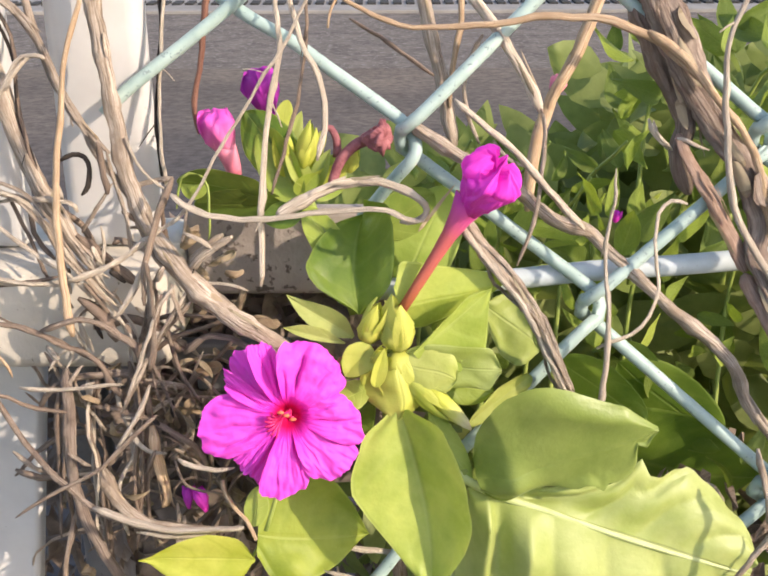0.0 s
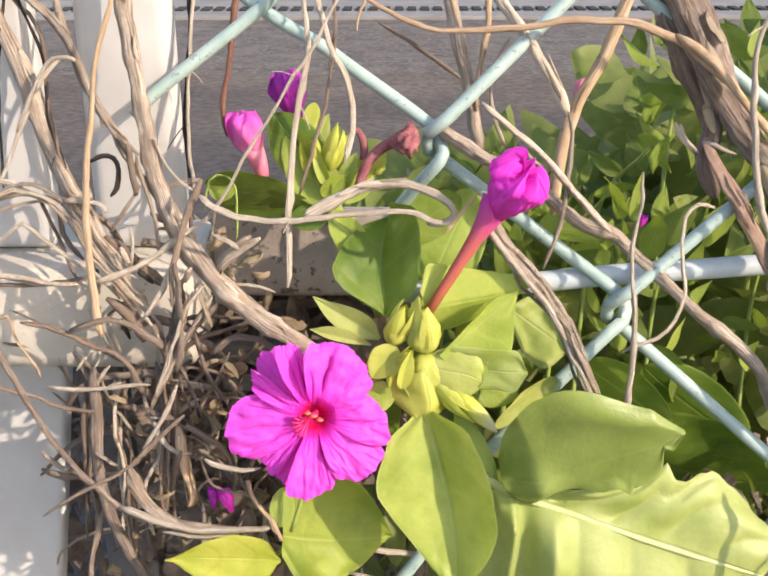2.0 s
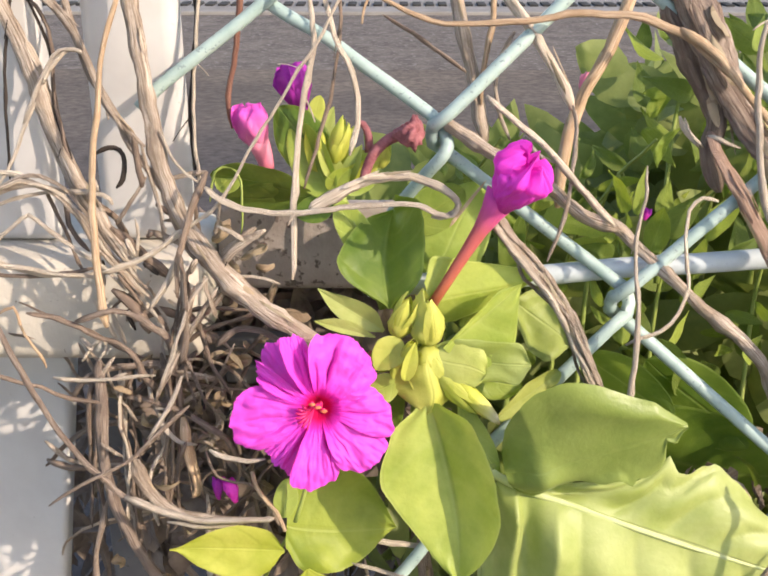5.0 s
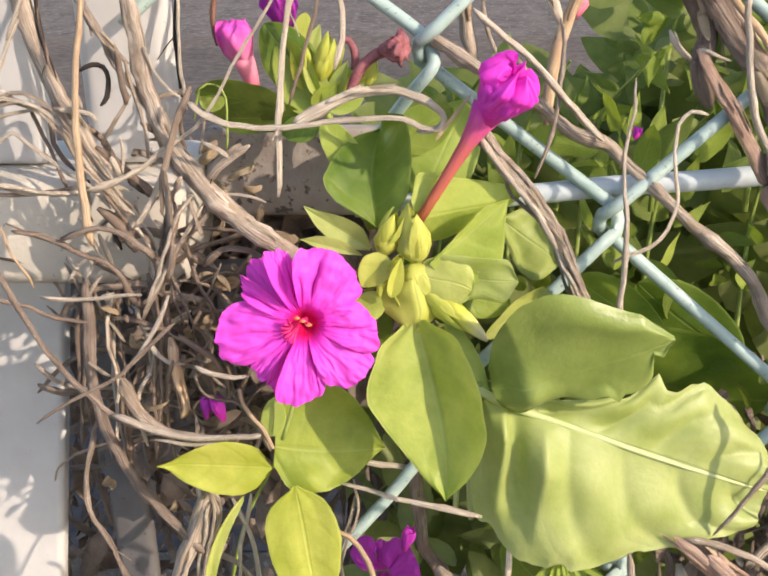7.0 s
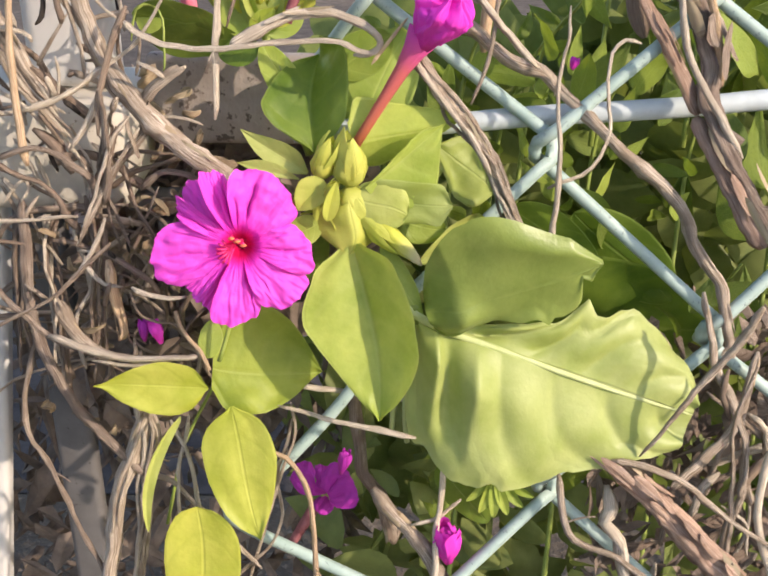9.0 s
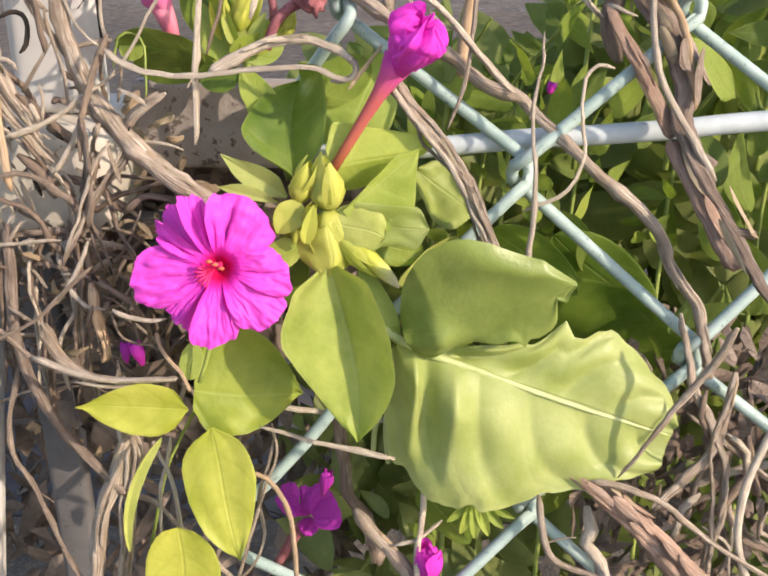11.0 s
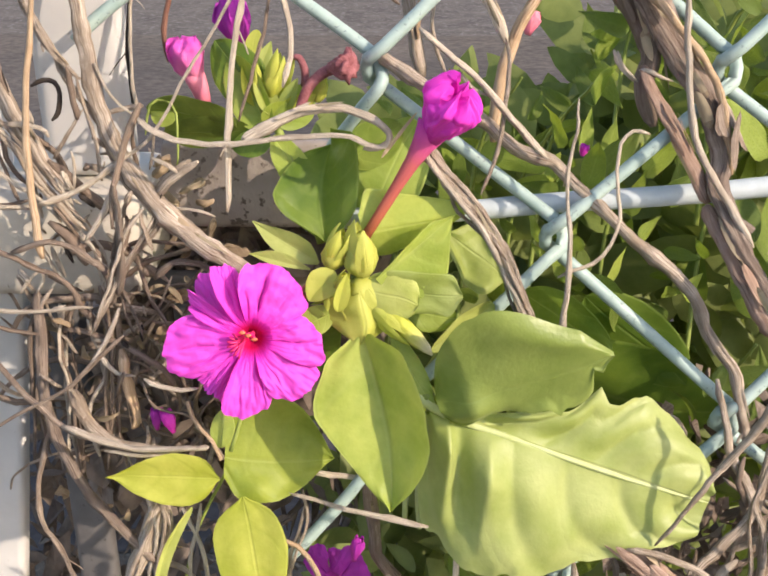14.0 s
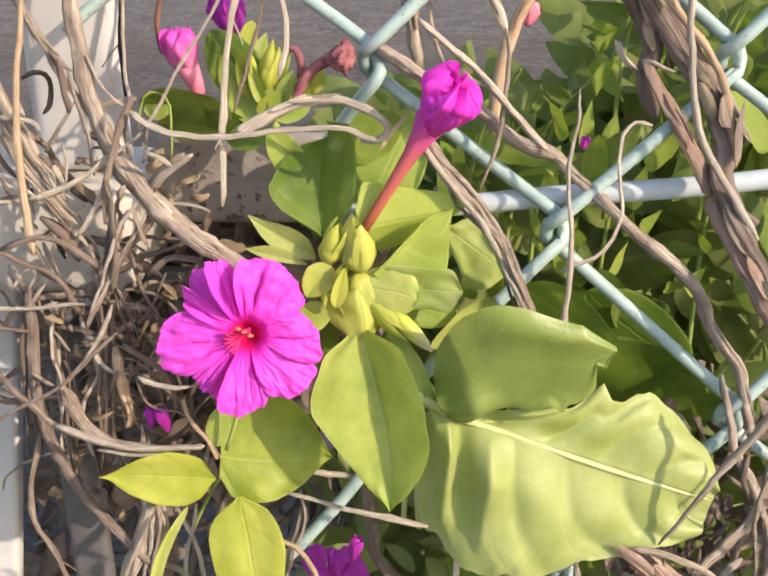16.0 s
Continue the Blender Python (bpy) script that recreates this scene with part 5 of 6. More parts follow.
def right_tangle():
    rnd = random.Random(12)
    for i in range(34):
        x, z = rnd.uniform(74, 118), rnd.uniform(268, 334)
        p = Vector((x, lean(z) - rnd.uniform(-10, 8), z))
        a = rnd.gauss(1.5, 0.5) + (0.5 if x > 90 else 0)
        d = Vector((math.cos(a), rnd.uniform(-0.2, 0.2), math.sin(a))) * rnd.uniform(10, 26)
        w = Vector((rnd.uniform(-3, 3), rnd.uniform(-2, 2), rnd.uniform(-3, 3)))
        mat = rnd.choice((M_PALE, M_VINE, M_VINE, M_DARK))
        r = rnd.uniform(0.3, 1.1)
        what = {M_PALE: "pale", M_VINE: "brown", M_DARK: "dark"}[mat]
        V(what + " dead stem hanging among the shrub leaves", [p - d * 0.5, p + w, p + d * 0.5], r, r * rnd.uniform(0.5, 0.9), mat, 400 + i, rough=0.3, sides=7, step=2.0, wander=0.7)


right_tangle()


def crumpled():
    """Shrivelled brown leaves caught among the stems."""
    rnd = random.Random(5)
    for i in range(46):
        x, z = rnd.uniform(-64, -32), rnd.uniform(302, 358)
        p = Vector((x, lean(z) + rnd.uniform(-4, 18), z))
        a = rnd.uniform(0, 6.28)
        d = Vector((math.cos(a), rnd.uniform(-0.5, 0.5), math.sin(a))) * rnd.uniform(2.5, 6.5)
        ob = new("dead_leaf", mesh_of("dead_leaf", blade(p, p + d, rnd.uniform(1.2, 3.0), rnd.uniform(-70, 70), 0.6, 0.8, (0.4, 0.5), 4.0, i, nu=10, nv=6), M_DEAD))
        tagged(ob, "shrivelled dead leaf caught among dry stems", "leaf", "dead leaves")
    for i in range(12):
        x, z = rnd.uniform(-44, -24), rnd.uniform(362, 383)
        p = Vector((x, lean(z) + rnd.uniform(3, 12), z))
        a = rnd.gauss(0.3, 0.7)
        d = Vector((math.cos(a), rnd.uniform(-0.3, 0.3), math.sin(a))) * rnd.uniform(3.5, 7)
        ob = new("dead_leaf", mesh_of("dead_leaf", blade(p, p + d, rnd.uniform(1.2, 2.6), rnd.uniform(-70, 70), -0.9, 1.2, (0.3, 0.4), 7.0, 90 + i, nu=14, nv=8, curl=0.8), M_DEAD))
        tagged(ob, "curled scrap of pale dead bark on the crossbar", "leaf", "dead leaves")


crumpled()

# ---- flowering plant ----
plant = thing("flowering_plant", "four-o'clock plant with magenta flowers and green leaves", "plant")
part("stem", tube([(3.7, -3.8, 363.6), (3.2, -2.5, 353.8), (3.1, 1.2, 338.4), (5.0, 12.0, 318.0), (6.0, 22.0, 298.0), (7.0, 27.0, 268.0)], 1.2, 1.5, 5, 0.05, 10), M_STEM, plant)
part("stem", tube([(3.7, -3.8, 363.6), (-2.3, 3.9, 369.5), (-7.8, 9.4, 378.7), (-12.0, 12.6, 386.6), (-14.6, 14.1, 391.6)], 1.2, 0.8, 6, 0.05, 8), M_STEM, plant)
# open flower
LOBES = [
    ([(24, 0.82), (35, 0.90), (45, 0.925), (60, 1.01), (75, 1.04), (86, 0.98), (90, 1.0), (98, 0.94)], (22, 104), -0.05, 0.30, 0.05, ((0.30, 0.26, 0.30, 0.07), (-0.35, 0.08, 0.45, 0.06), (0.78, 0.10, 0.2, 0.06))),
    ([(99, 0.90), (106, 1.0), (113, 1.03), (119, 1.07)], (98, 134), -0.10, 0.36, 0.05, ((-0.5, 0.14, 0.3, 0.14), (0.2, 0.06, 0.4, 0.1))),
    ([(108, 0.9), (120, 1.0), (131, 1.05), (138, 1.02), (146, 0.9)], (108, 160), -0.05, -0.05, -0.26, ((0.0, 0.06, 0.3, 0.2),)),
    ([(137, 0.96), (140, 1.01), (147, 0.94), (157, 0.85)], (128, 166), 0.16, 0.10, 0.0, ((0.25, 0.10, 0.3, 0.12),)),
    ([(155, 0.84), (164, 0.94), (174, 1.09), (180, 1.08), (185, 1.13), (190, 1.165), (193, 1.13), (199, 1.16), (208, 1.06), (219, 0.89)], (158, 224), -0.06, 0.02, 0.02, ((-0.62, 0.10, 0.35, 0.08), (0.05, 0.13, 0.35, 0.05), (0.55, 0.12, 0.25, 0.07))),
    ([(216, 0.88), (224, 0.87), (231, 0.9), (236, 0.93)], (212, 234), 0.0, 0.12, -0.02, ((0.3, 0.08, 0.4, 0.1),)),
    ([(226, 0.88), (238, 0.95), (246, 0.98), (254, 0.97)], (222, 262), -0.05, -0.05, -0.26, ((0.0, 0.08, 0.3, 0.2),)),
    ([(246, 0.98), (252, 1.04), (263, 1.045), (270, 0.99), (274, 1.01), (284, 0.93), (292, 0.80)], (236, 302), 0.30, -0.08, 0.04, ((0.55, 0.16, 0.2, 0.08), (-0.3, 0.05, 0.45, 0.08))),
    ([(287, 0.74), (295, 0.87), (303, 0.97), (309, 1.0), (322, 1.04), (332, 1.01), (338, 0.94)], (288, 340), 0.14, -0.10, 0.04, ((-0.35, 0.07, 0.4, 0.06), (0.72, 0.13, 0.2, 0.08))),
    ([(334, 0.95), (339, 1.0), (347, 1.0), (353, 0.94), (358, 0.95), (368, 0.86), (378, 0.79), (388, 0.74)], (334, 390), 0.08, 0.04, 0.0, ((-0.15, 0.12, 0.25, 0.06), (0.5, 0.09, 0.45, 0.06))),
]
flower = corolla(plant, (-16.2, -25.0, 358.6), (0.03, -0.95, 0.30), 15.0, LOBES, M_FLOWER, "wide open magenta flower with ruffled lobes and a red throat", 3)
for i, (a, b) in enumerate((((0, 0), (-0.8, 3.6)), ((0.4, 0), (1.4, 2.2)), ((0.3, 0.2), (0.3, 3.0)))):
    c = Vector((-16.2, -25.0, 358.6))
    tip = c + Vector((b[0], -3.5, b[1]))
    part("stamen", tube([c + Vector((a[0], 3, a[1])), c + Vector((b[0] * 0.5, -1.5, b[1] * 0.5)), tip], 0.3, 0.3, i, 0.02, 6, 1.0), M_FILAMENT, flower)
    part("anther", lathe([(0, 0.1), (0.25, 0.30), (0.5, 0.36), (0.75, 0.30), (1, 0.1)], tip - Vector((0.65, 0, 0.4)), tip + Vector((0.65, -0.3, -0.2)), sides=10, crush=0.3, seed=i), M_ANTHER, flower, "orange anther")
for i in range(7):
    c = Vector((-17.2, -25.0, 358.4))
    a = 2.2 + i * 0.36
    part("stamen", tube([c + Vector((0, 2, 0)), c + Vector((math.cos(a) * 1.6, -1.6, math.sin(a) * 1.6)), c + Vector((math.cos(a) * 3.1, -2.0, math.sin(a) * 3.1))], 0.28, 0.22, i, 0.02, 6, 1.0), M_FILAMENT, flower)
part("flower_tube", lathe([(0, 1.2), (0.3, 1.2), (0.7, 1.6), (0.9, 2.6), (1, 3.4)], (-6.0, -7.0, 361.5), (-16.6, -17.5, 356.0)), M_TUBE, flower)
# furled flower on a long tube
furled = furled_head(plant, (18.6, -6.5, 393.2), (23.6, -11.0, 403.2), 6.1, M_BUDPET, 4, "half-furled magenta flower on a long red tube")
part("flower_tube", lathe([(0, 1.0), (0.25, 1.05), (0.5, 1.2), (0.7, 1.55), (0.85, 2.3), (1, 3.6)], (4.9, -9.3, 372.5), (19.2, -5.8, 395.6)), M_TRUMPET, furled)
# leaves round the flower head
leaf(plant, (-2.7, -3.0, 370.2), (-2.1, 11.0, 387.1), 19.0, M_DEEP, "broad oval green leaf folded along its midrib", fold=0.22, fold2=0.8, bend=1.2, wave=0.5, seed=1, nu=26, nv=18, arc=-1.2, quilt=0.35, relief=lambda u, v: 9.0 * max(0, v) * u * u, outline=([0.5, 3.9, 7.6, 9.3, 9.8, 9.5, 8.7, 7.7, 6.3, 4.3, 0.2], [0.8, 4.7, 7.0, 7.8, 8.0, 8.1, 7.9, 7.5, 6.7, 5.5, 0.2]))
leaf(plant, (5.2, -8.0, 373.8), (28.4, -4.0, 378.8), 14.0, M_LEAF, "pointed green leaf folded along its midrib", fold=0.10, fold2=-1.3, turn=-6, wave=0.4, seed=2, nu=26, nv=14, quilt=0.2, arc=1.0, outline=([4.2, 8.4, 8.2, 7.6, 6.9, 6.0, 5.2, 4.2, 3.0, 1.6, 0.1], [3.2, 4.4, 4.6, 4.2, 3.5, 2.8, 2.1, 1.5, 1.0, 0.5, 0.1]))
leaf(plant, (8.1, -14.0, 366.5), (23.3, -10.0, 378.8), 14.0, M_LEAF, "bright pointed leaf with a straight margin", fold=0.06, turn=16, wave=0.4, seed=3, nu=24, nv=14, quilt=0.25, outline=([0.4, 0.6, 0.8, 1.1, 1.5, 1.7, 1.9, 2.0, 1.9, 1.0, 0.1], [4.4, 6.7, 8.6, 10.2, 10.5, 9.8, 8.0, 5.8, 3.6, 1.7, 0.1]))
leaf(plant, (5.0, -13.0, 364.2), (25.4, -14.0, 363.0), 10.0, M_SOFT, "small yellowish leaf beside the calyxes", fold=0.12, turn=10, wave=1.2, seed=4, nu=24, nv=12, quilt=0.5, outline=([1.0, 3.1, 4.0, 4.5, 4.6, 4.6, 4.7, 4.7, 4.6, 4.0, 0.4], [1.0, 2.8, 3.7, 4.4, 4.6, 4.3, 3.9, 3.9, 4.1, 3.9, 0.4]))
leaf(plant, (5.3, -17.0, 355.8), (11.2, -31.0, 323.0), 23.5, M_LEAF, "large pointed leaf hanging down, folded along its midrib", fold=0.98, fold2=0.28, turn=2, bend=-1.0, wave=0.5, seed=5, nu=30, nv=20, quilt=0.4, arc=-0.3, outline=([2.0, 6.5, 7.6, 8.2, 8.4, 8.3, 8.2, 7.8, 6.3, 3.8, 0.2], [2.4, 8.2, 10.4, 12.4, 13.1, 12.0, 10.3, 8.3, 6.0, 3.3, 0.2]))
leaf(plant, (-3.9, -8.0, 367.5), (-17.3, -6.0, 375.9), 6.0, M_SOFT, fold=0.45, turn=-15, seed=6, nu=18, nv=10, outline=([0.4, 1.2, 1.8, 2.3, 2.6, 2.5, 2.3, 2.0, 1.4, 0.7, 0.1], [0.4, 1.7, 2.9, 3.2, 3.2, 3.0, 2.6, 2.0, 1.3, 0.7, 0.1]))
leaf(plant, (-5.6, -9.0, 366.6), (-18.0, -8.0, 369.6), 3.0, M_SOFT, fold=0.4, seed=7, outline=([0.2, 0.4, 0.6, 0.8, 0.9, 1.0, 1.0, 0.9, 0.7, 0.4, 0.1], [0.2, 0.6, 1.1, 1.6, 1.9, 1.9, 1.8, 1.6, 1.2, 0.6, 0.1]))
leaf(plant, (11.3, -15.0, 354.5), (20.2, -20.0, 340.6), 7.0, M_LEAF, fold=-0.1, turn=-10, seed=8, outline=([1.8, 2.1, 2.4, 2.6, 2.8, 2.8, 2.7, 2.3, 1.6, 0.8, 0.1], [0.5, 1.2, 1.8, 2.4, 3.0, 3.1, 3.1, 3.0, 2.6, 1.5, 0.1]))
leaf(plant, (5.6, 6.4, 370.5), (16.9, 13.6, 392.4), 16.0, M_LEAF, shape=(0.5, 0.6), fold=-0.1, turn=10, seed=9)
leaf(plant, (-6.6, 6.0, 377.9), (-14.0, 8.0, 390.0), 7.0, M_LEAF, shape=(0.5, 0.6), fold=0.1, seed=10)
leaf(plant, (23.0, 2.0, 370.2), (35.6, 0.0, 360.6), 14.0, M_SOFT, "rounded pale leaf behind the dry vine", wave=1.8, turn=-8, fold=0.2, seed=11, nu=22, nv=12, quilt=0.6, outline=([1, 3.6, 5.4, 6.4, 6.4, 5.9, 5.2, 4.4, 3.2, 1.7, 0.1], [1, 2.8, 4.0, 5.0, 5.8, 6.5, 7.0, 7.2, 6.8, 4.6, 0.1]))
leaf(plant, (32.4, -7.6, 358.4), (18.6, -13.0, 349.6), 6.0, M_SOFT, shape=(0.45, 0.7), fold=0.35, turn=-25, wave=1.6, seed=12)
leaf(plant, (9.0, -9.5, 358.6), (24.6, -9.0, 355.6), 8.0, M_LEAF, shape=(0.5, 0.5), turn=6, fold=0.15, wave=1.2, quilt=0.3, seed=13)
leaf(plant, (-0.9, -13.1, 358.9), (-7.9, -14.8, 356.4), 6.0, M_LEAF, shape=(0.5, 0.5), fold=0.2, seed=14)
leaf(plant, (-6.4, -9.5, 343.2), (-1.9, -8.1, 355.4), 9.0, M_DEEP, shape=(0.5, 0.5), seed=15)
leaf(plant, (4.6, -14.8, 365.2), (5.0, -18.4, 354.2), 15.0, M_CALYX, "pale yellow bract under the calyxes", shape=(0.75, 0.85), fold=-0.7, turn=-8, bend=0.8, wave=0.9, quilt=0.2, nu=18, nv=12, seed=16)
leaf(plant, (5.6, -13.6, 364.6), (16.4, -15.4, 361.6), 10.5, M_SOFT, "rounded yellowish bract", shape=(0.45, 0.45), fold=-0.10, bend=0.8, turn=4, wave=0.6, quilt=0.1, seed=17, nu=18, nv=12)
leaf(plant, (-0.5, -12.2, 358.5), (-1.1, -12.7, 367.5), 5.0, M_CALYX, shape=(0.5, 0.8), fold=0.3, turn=20, seed=18)
leaf(plant, (-0.4, -12.6, 367.9), (-5.5, -15.2, 362.3), 6.5, M_CALYX, shape=(0.6, 0.8), fold=0.4, turn=10, seed=63)
leaf(plant, (0.4, -16.6, 360.6), (2.3, -16.3, 369.0), 3.2, M_CALYX, shape=(0.6, 0.9), fold=0.5, turn=20, seed=64)
calyx(plant, (-1.3, -10.7, 367.7), (1.5, -11.3, 376.2), 3.3, 1)
calyx(plant, (5.2, -12.0, 366.6), (4.4, -11.9, 377.5), 4.2, 2, "yellow-green calyx holding the long flower tube")
calyx(plant, (-0.4, -10.3, 365.3), (-5.4, -12.2, 362.2), 3.5, 3)
calyx(plant, (1.5, -9.6, 364.4), (3.1, -14.3, 354.5), 4.2, 4)
calyx(plant, (3.7, -11.2, 365.7), (8.7, -14.0, 359.3), 4.0, 5)
calyx(plant, (-0.2, -13.8, 363.6), (2.2, -15.4, 368.6), 1.8, 6)
young = part("young_bud", lathe([(0, 1.2), (0.3, 1.7), (0.6, 1.5), (0.85, 0.9), (1, 0.2)], (11.2, -15.0, 359.3), (19.4, -18.1, 351.8), lobes=5, depth=0.5, sides=20, spiral=1), M_BUDTIP, plant, "closed bud with a cream and pink tip")
calyx(young, (6.7, -13.6, 360.8), (14.6, -16.6, 355.4), 2.8, 9)

# upper shoot with buds
pink = bud(plant, (-29.2, 8.5, 400.5), (-32.3, 8.3, 410.2), 4.3, M_PINKBUD, 8, "closed magenta bud on a pink tube", 4)
part("flower_tube", tube([(-28.3, 9.4, 396.3), (-28.8, 8.3, 399.6), (-29.9, 8.2, 402.7)], 1.4, 2.2, 3, 0.03, 10), M_PINK, pink)
bud(plant, (-22.4, 25.8, 405.1), (-25.3, 26.6, 415.0), 4.4, M_PURPLE, 9, "closed purple bud", 4)
part("flower_tube", tube([(-20.8, 24.5, 400.5), (-21.9, 25.5, 404.1), (-23.1, 26.4, 407.1)], 1.2, 1.9, 4, 0.03, 10), M_PURPLE, plant)
wilted = part("wilted_flower", lathe([(0, 1.0), (0.12, 1.2), (0.25, 1.6), (0.38, 2.0), (0.5, 2.4), (0.62, 2.75), (0.74, 2.9), (0.84, 2.75), (0.92, 2.3), (0.98, 1.6), (0.95, 0.9), (0.9, 0.3)], (-1.9, 6.6, 404.4), (3.3, 3.9, 405.4), lobes=6, depth=0.6, sides=72, spiral=3.2, crush=0.3, seed=2), M_WILT, plant, "shrivelled dark red spent flower")
part("flower_tube", tube([(-8.4, 5.0, 394.9), (-7.2, 6.0, 398.7), (-5.4, 6.8, 401.5), (-2.9, 7.4, 403.4), (-0.9, 7.6, 404.2)], 1.05, 1.2, 7, 0.15, 10), M_WILT, wilted)
part("flower_tube", tube([(-7.3, 10.3, 399.7), (-7.3, 11.2, 403.0), (-8.5, 11.9, 405.4), (-9.7, 11.9, 405.4)], 0.9, 0.6, 9, 0.1, 8), M_WILT, plant)
leaf(plant, (-16.2, 9.9, 394.6), (-26.3, 14.7, 408.4), 10.5, M_DEEP, shape=(0.5, 0.6), fold=0.3, fold2=-0.3, turn=-25, seed=20)
leaf(plant, (-14.6, 7.9, 390.9), (-22.8, 13.9, 405.5), 9.5, M_LEAF, shape=(0.5, 0.6), fold=0.5, turn=-25, seed=21)
leaf(plant, (-21.6, 7.1, 391.7), (-39.7, 5.4, 396.3), 13.5, M_BACK, "dark oval leaf", shape=(0.45, 0.5), turn=-62, seed=22)
leaf(plant, (-18.9, 9.7, 390.4), (-37.0, 7.7, 390.5), 12.0, M_BACK, shape=(0.45, 0.5), turn=-62, seed=23)
leaf(plant, (-13.2, 9.1, 391.6), (-6.6, 13.1, 399.0), 9.0, M_LEAF, shape=(0.5, 0.6), turn=20, seed=24)
leaf(plant, (-18.9, 15.7, 404.6), (-17.6, 17.3, 410.2), 3.6, M_CALYX, shape=(0.5, 0.6), seed=25)
leaf(plant, (-38.4, 5.5, 393.2), (-33.7, 5.6, 397.3), 5.5, M_LEAF, shape=(0.5, 0.5), seed=26)
leaf(plant, (1.4, 9.5, 383.5), (13.0, 12.8, 391.2), 10.0, M_MID, shape=(0.5, 0.6), seed=27)
leaf(plant, (-14.7, 8.5, 389.7), (-22.9, 7.8, 387.2), 6.0, M_DEEP, shape=(0.5, 0.6), seed=28)
calyx(plant, (-14.5, 8.8, 398.0), (-12.3, 9.5, 406.5), 2.5, 11)
calyx(plant, (-17.0, 9.8, 397.7), (-17.2, 10.0, 404.8), 1.7, 12)
leaf(plant, (-13.4, 8.0, 394.6), (-17.8, 8.6, 401.4), 4.4, M_SOFT, shape=(0.5, 0.9), fold=0.5, turn=15, seed=55)
leaf(plant, (-11.6, 8.0, 393.8), (-8.6, 9.0, 401.8), 4.0, M_SOFT, shape=(0.5, 0.9), fold=0.5, turn=-25, seed=56)
leaf(plant, (-15.6, 7.4, 392.6), (-11.0, 7.0, 397.4), 4.6, M_LEAF, shape=(0.5, 0.8), fold=0.4, turn=20, seed=57)
leaf(plant, (-17.7, 10.2, 395.5), (-20.2, 12.6, 404.3), 4.5, M_CALYX, shape=(0.5, 0.8), fold=0.4, turn=25, seed=51)
leaf(plant, (-13.6, 9.4, 396.3), (-9.5, 12.9, 405.2), 4.2, M_CALYX, shape=(0.5, 0.8), fold=0.4, turn=-20, seed=52)
leaf(plant, (-19.0, 13.2, 395.8), (-14.8, 17.6, 407.8), 5.0, M_SOFT, shape=(0.5, 0.9), fold=0.3, turn=10, seed=53)
leaf(plant, (-12.6, 8.7, 393.9), (-4.9, 9.0, 398.5), 4.5, M_CALYX, shape=(0.5, 0.8), fold=0.4, turn=10, seed=54)
calyx(plant, (-5.0, 10.4, 396.5), (-3.4, 11.0, 402.1), 2.0, 13)
part("stem", tube([(-4.0, 3.3, 367.5), (-8.7, 7.2, 381.5), (-12.7, 9.4, 389.4), (-14.7, 11.4, 396.3)], 1.1, 0.9, 8, 0.05, 8), M_STEM, plant)

bud(plant, (43.4, 49.4, 403.7), (44.8, 50.8, 408.7), 2.4, M_PINK, 21, "small pink bud behind the fence", 5)
bud(plant, (52.5, 15.8, 383.4), (53.3, 16.4, 385.8), 1.2, M_BUDPET, 22, "tiny magenta bud behind the fence", 5)
# lower flowers, half in shade: purple petals and wilt-red tube are darkened for it
LOW = [
    (sector(138, 36, 1.0), (100, 176), 0.10, 0.12, 0.0, ((0.1, 0.14, 0.2, 0.10),)),
    (sector(38, 44, 1.12), (-8, 84), 0.14, 0.04, 0.0, ((0.25, 0.13, 0.2, 0.09), (-0.4, 0.08, 0.3, 0.08))),
    (sector(90, 28, 0.84), (62, 118), -0.22, -0.16, 0.0, ((0.0, 0.10, 0.3, 0.12),)),
    (sector(262, 60, 0.42), (200, 324), -0.20, -0.20, 0.0, ()),
]
low = corolla(plant, (-2.6, -5.0, 282.5), (-0.50, -0.80, 0.22), 10.2, LOW, M_PURPLE, "magenta flower half in the shade", 8)
part("flower_tube", tube([(-9.8, -6.0, 269.4), (-6.6, -5.0, 275.0), (-3.4, -2.0, 279.4)], 1.1, 1.5, 3, 0.05, 10), M_WILT, low)
bud(plant, (2.9, -17.7, 299.7), (4.0, -18.8, 306.5), 1.5, M_PURPLE, 14, "tiny bud with shade in its purple petals")
bud(plant, (27.3, -25.0, 280.8), (26.3, -26.0, 291.5), 3.4, M_BUDPET, 15, "small closed magenta bud")
bud(plant, (-34.0, -20.0, 334.3), (-35.4, -19.5, 339.6), 1.7, M_BUDPET, 16, "tiny pink bud among dry stems")
bud(plant, (-37.8, -18.2, 333.7), (-38.2, -17.0, 338.0), 1.3, M_PURPLE, 17, "tiny purple bud among dry stems")
part("stem", tube([(-29.9, -22.5, 343.2), (-29.2, -23.3, 340.3), (-27.1, -24.2, 337.3), (-25.2, -24.7, 335.3), (-23.4, -25.8, 331.5)], 0.45, 0.4, 12, 0.15, 8), M_TAN, plant)

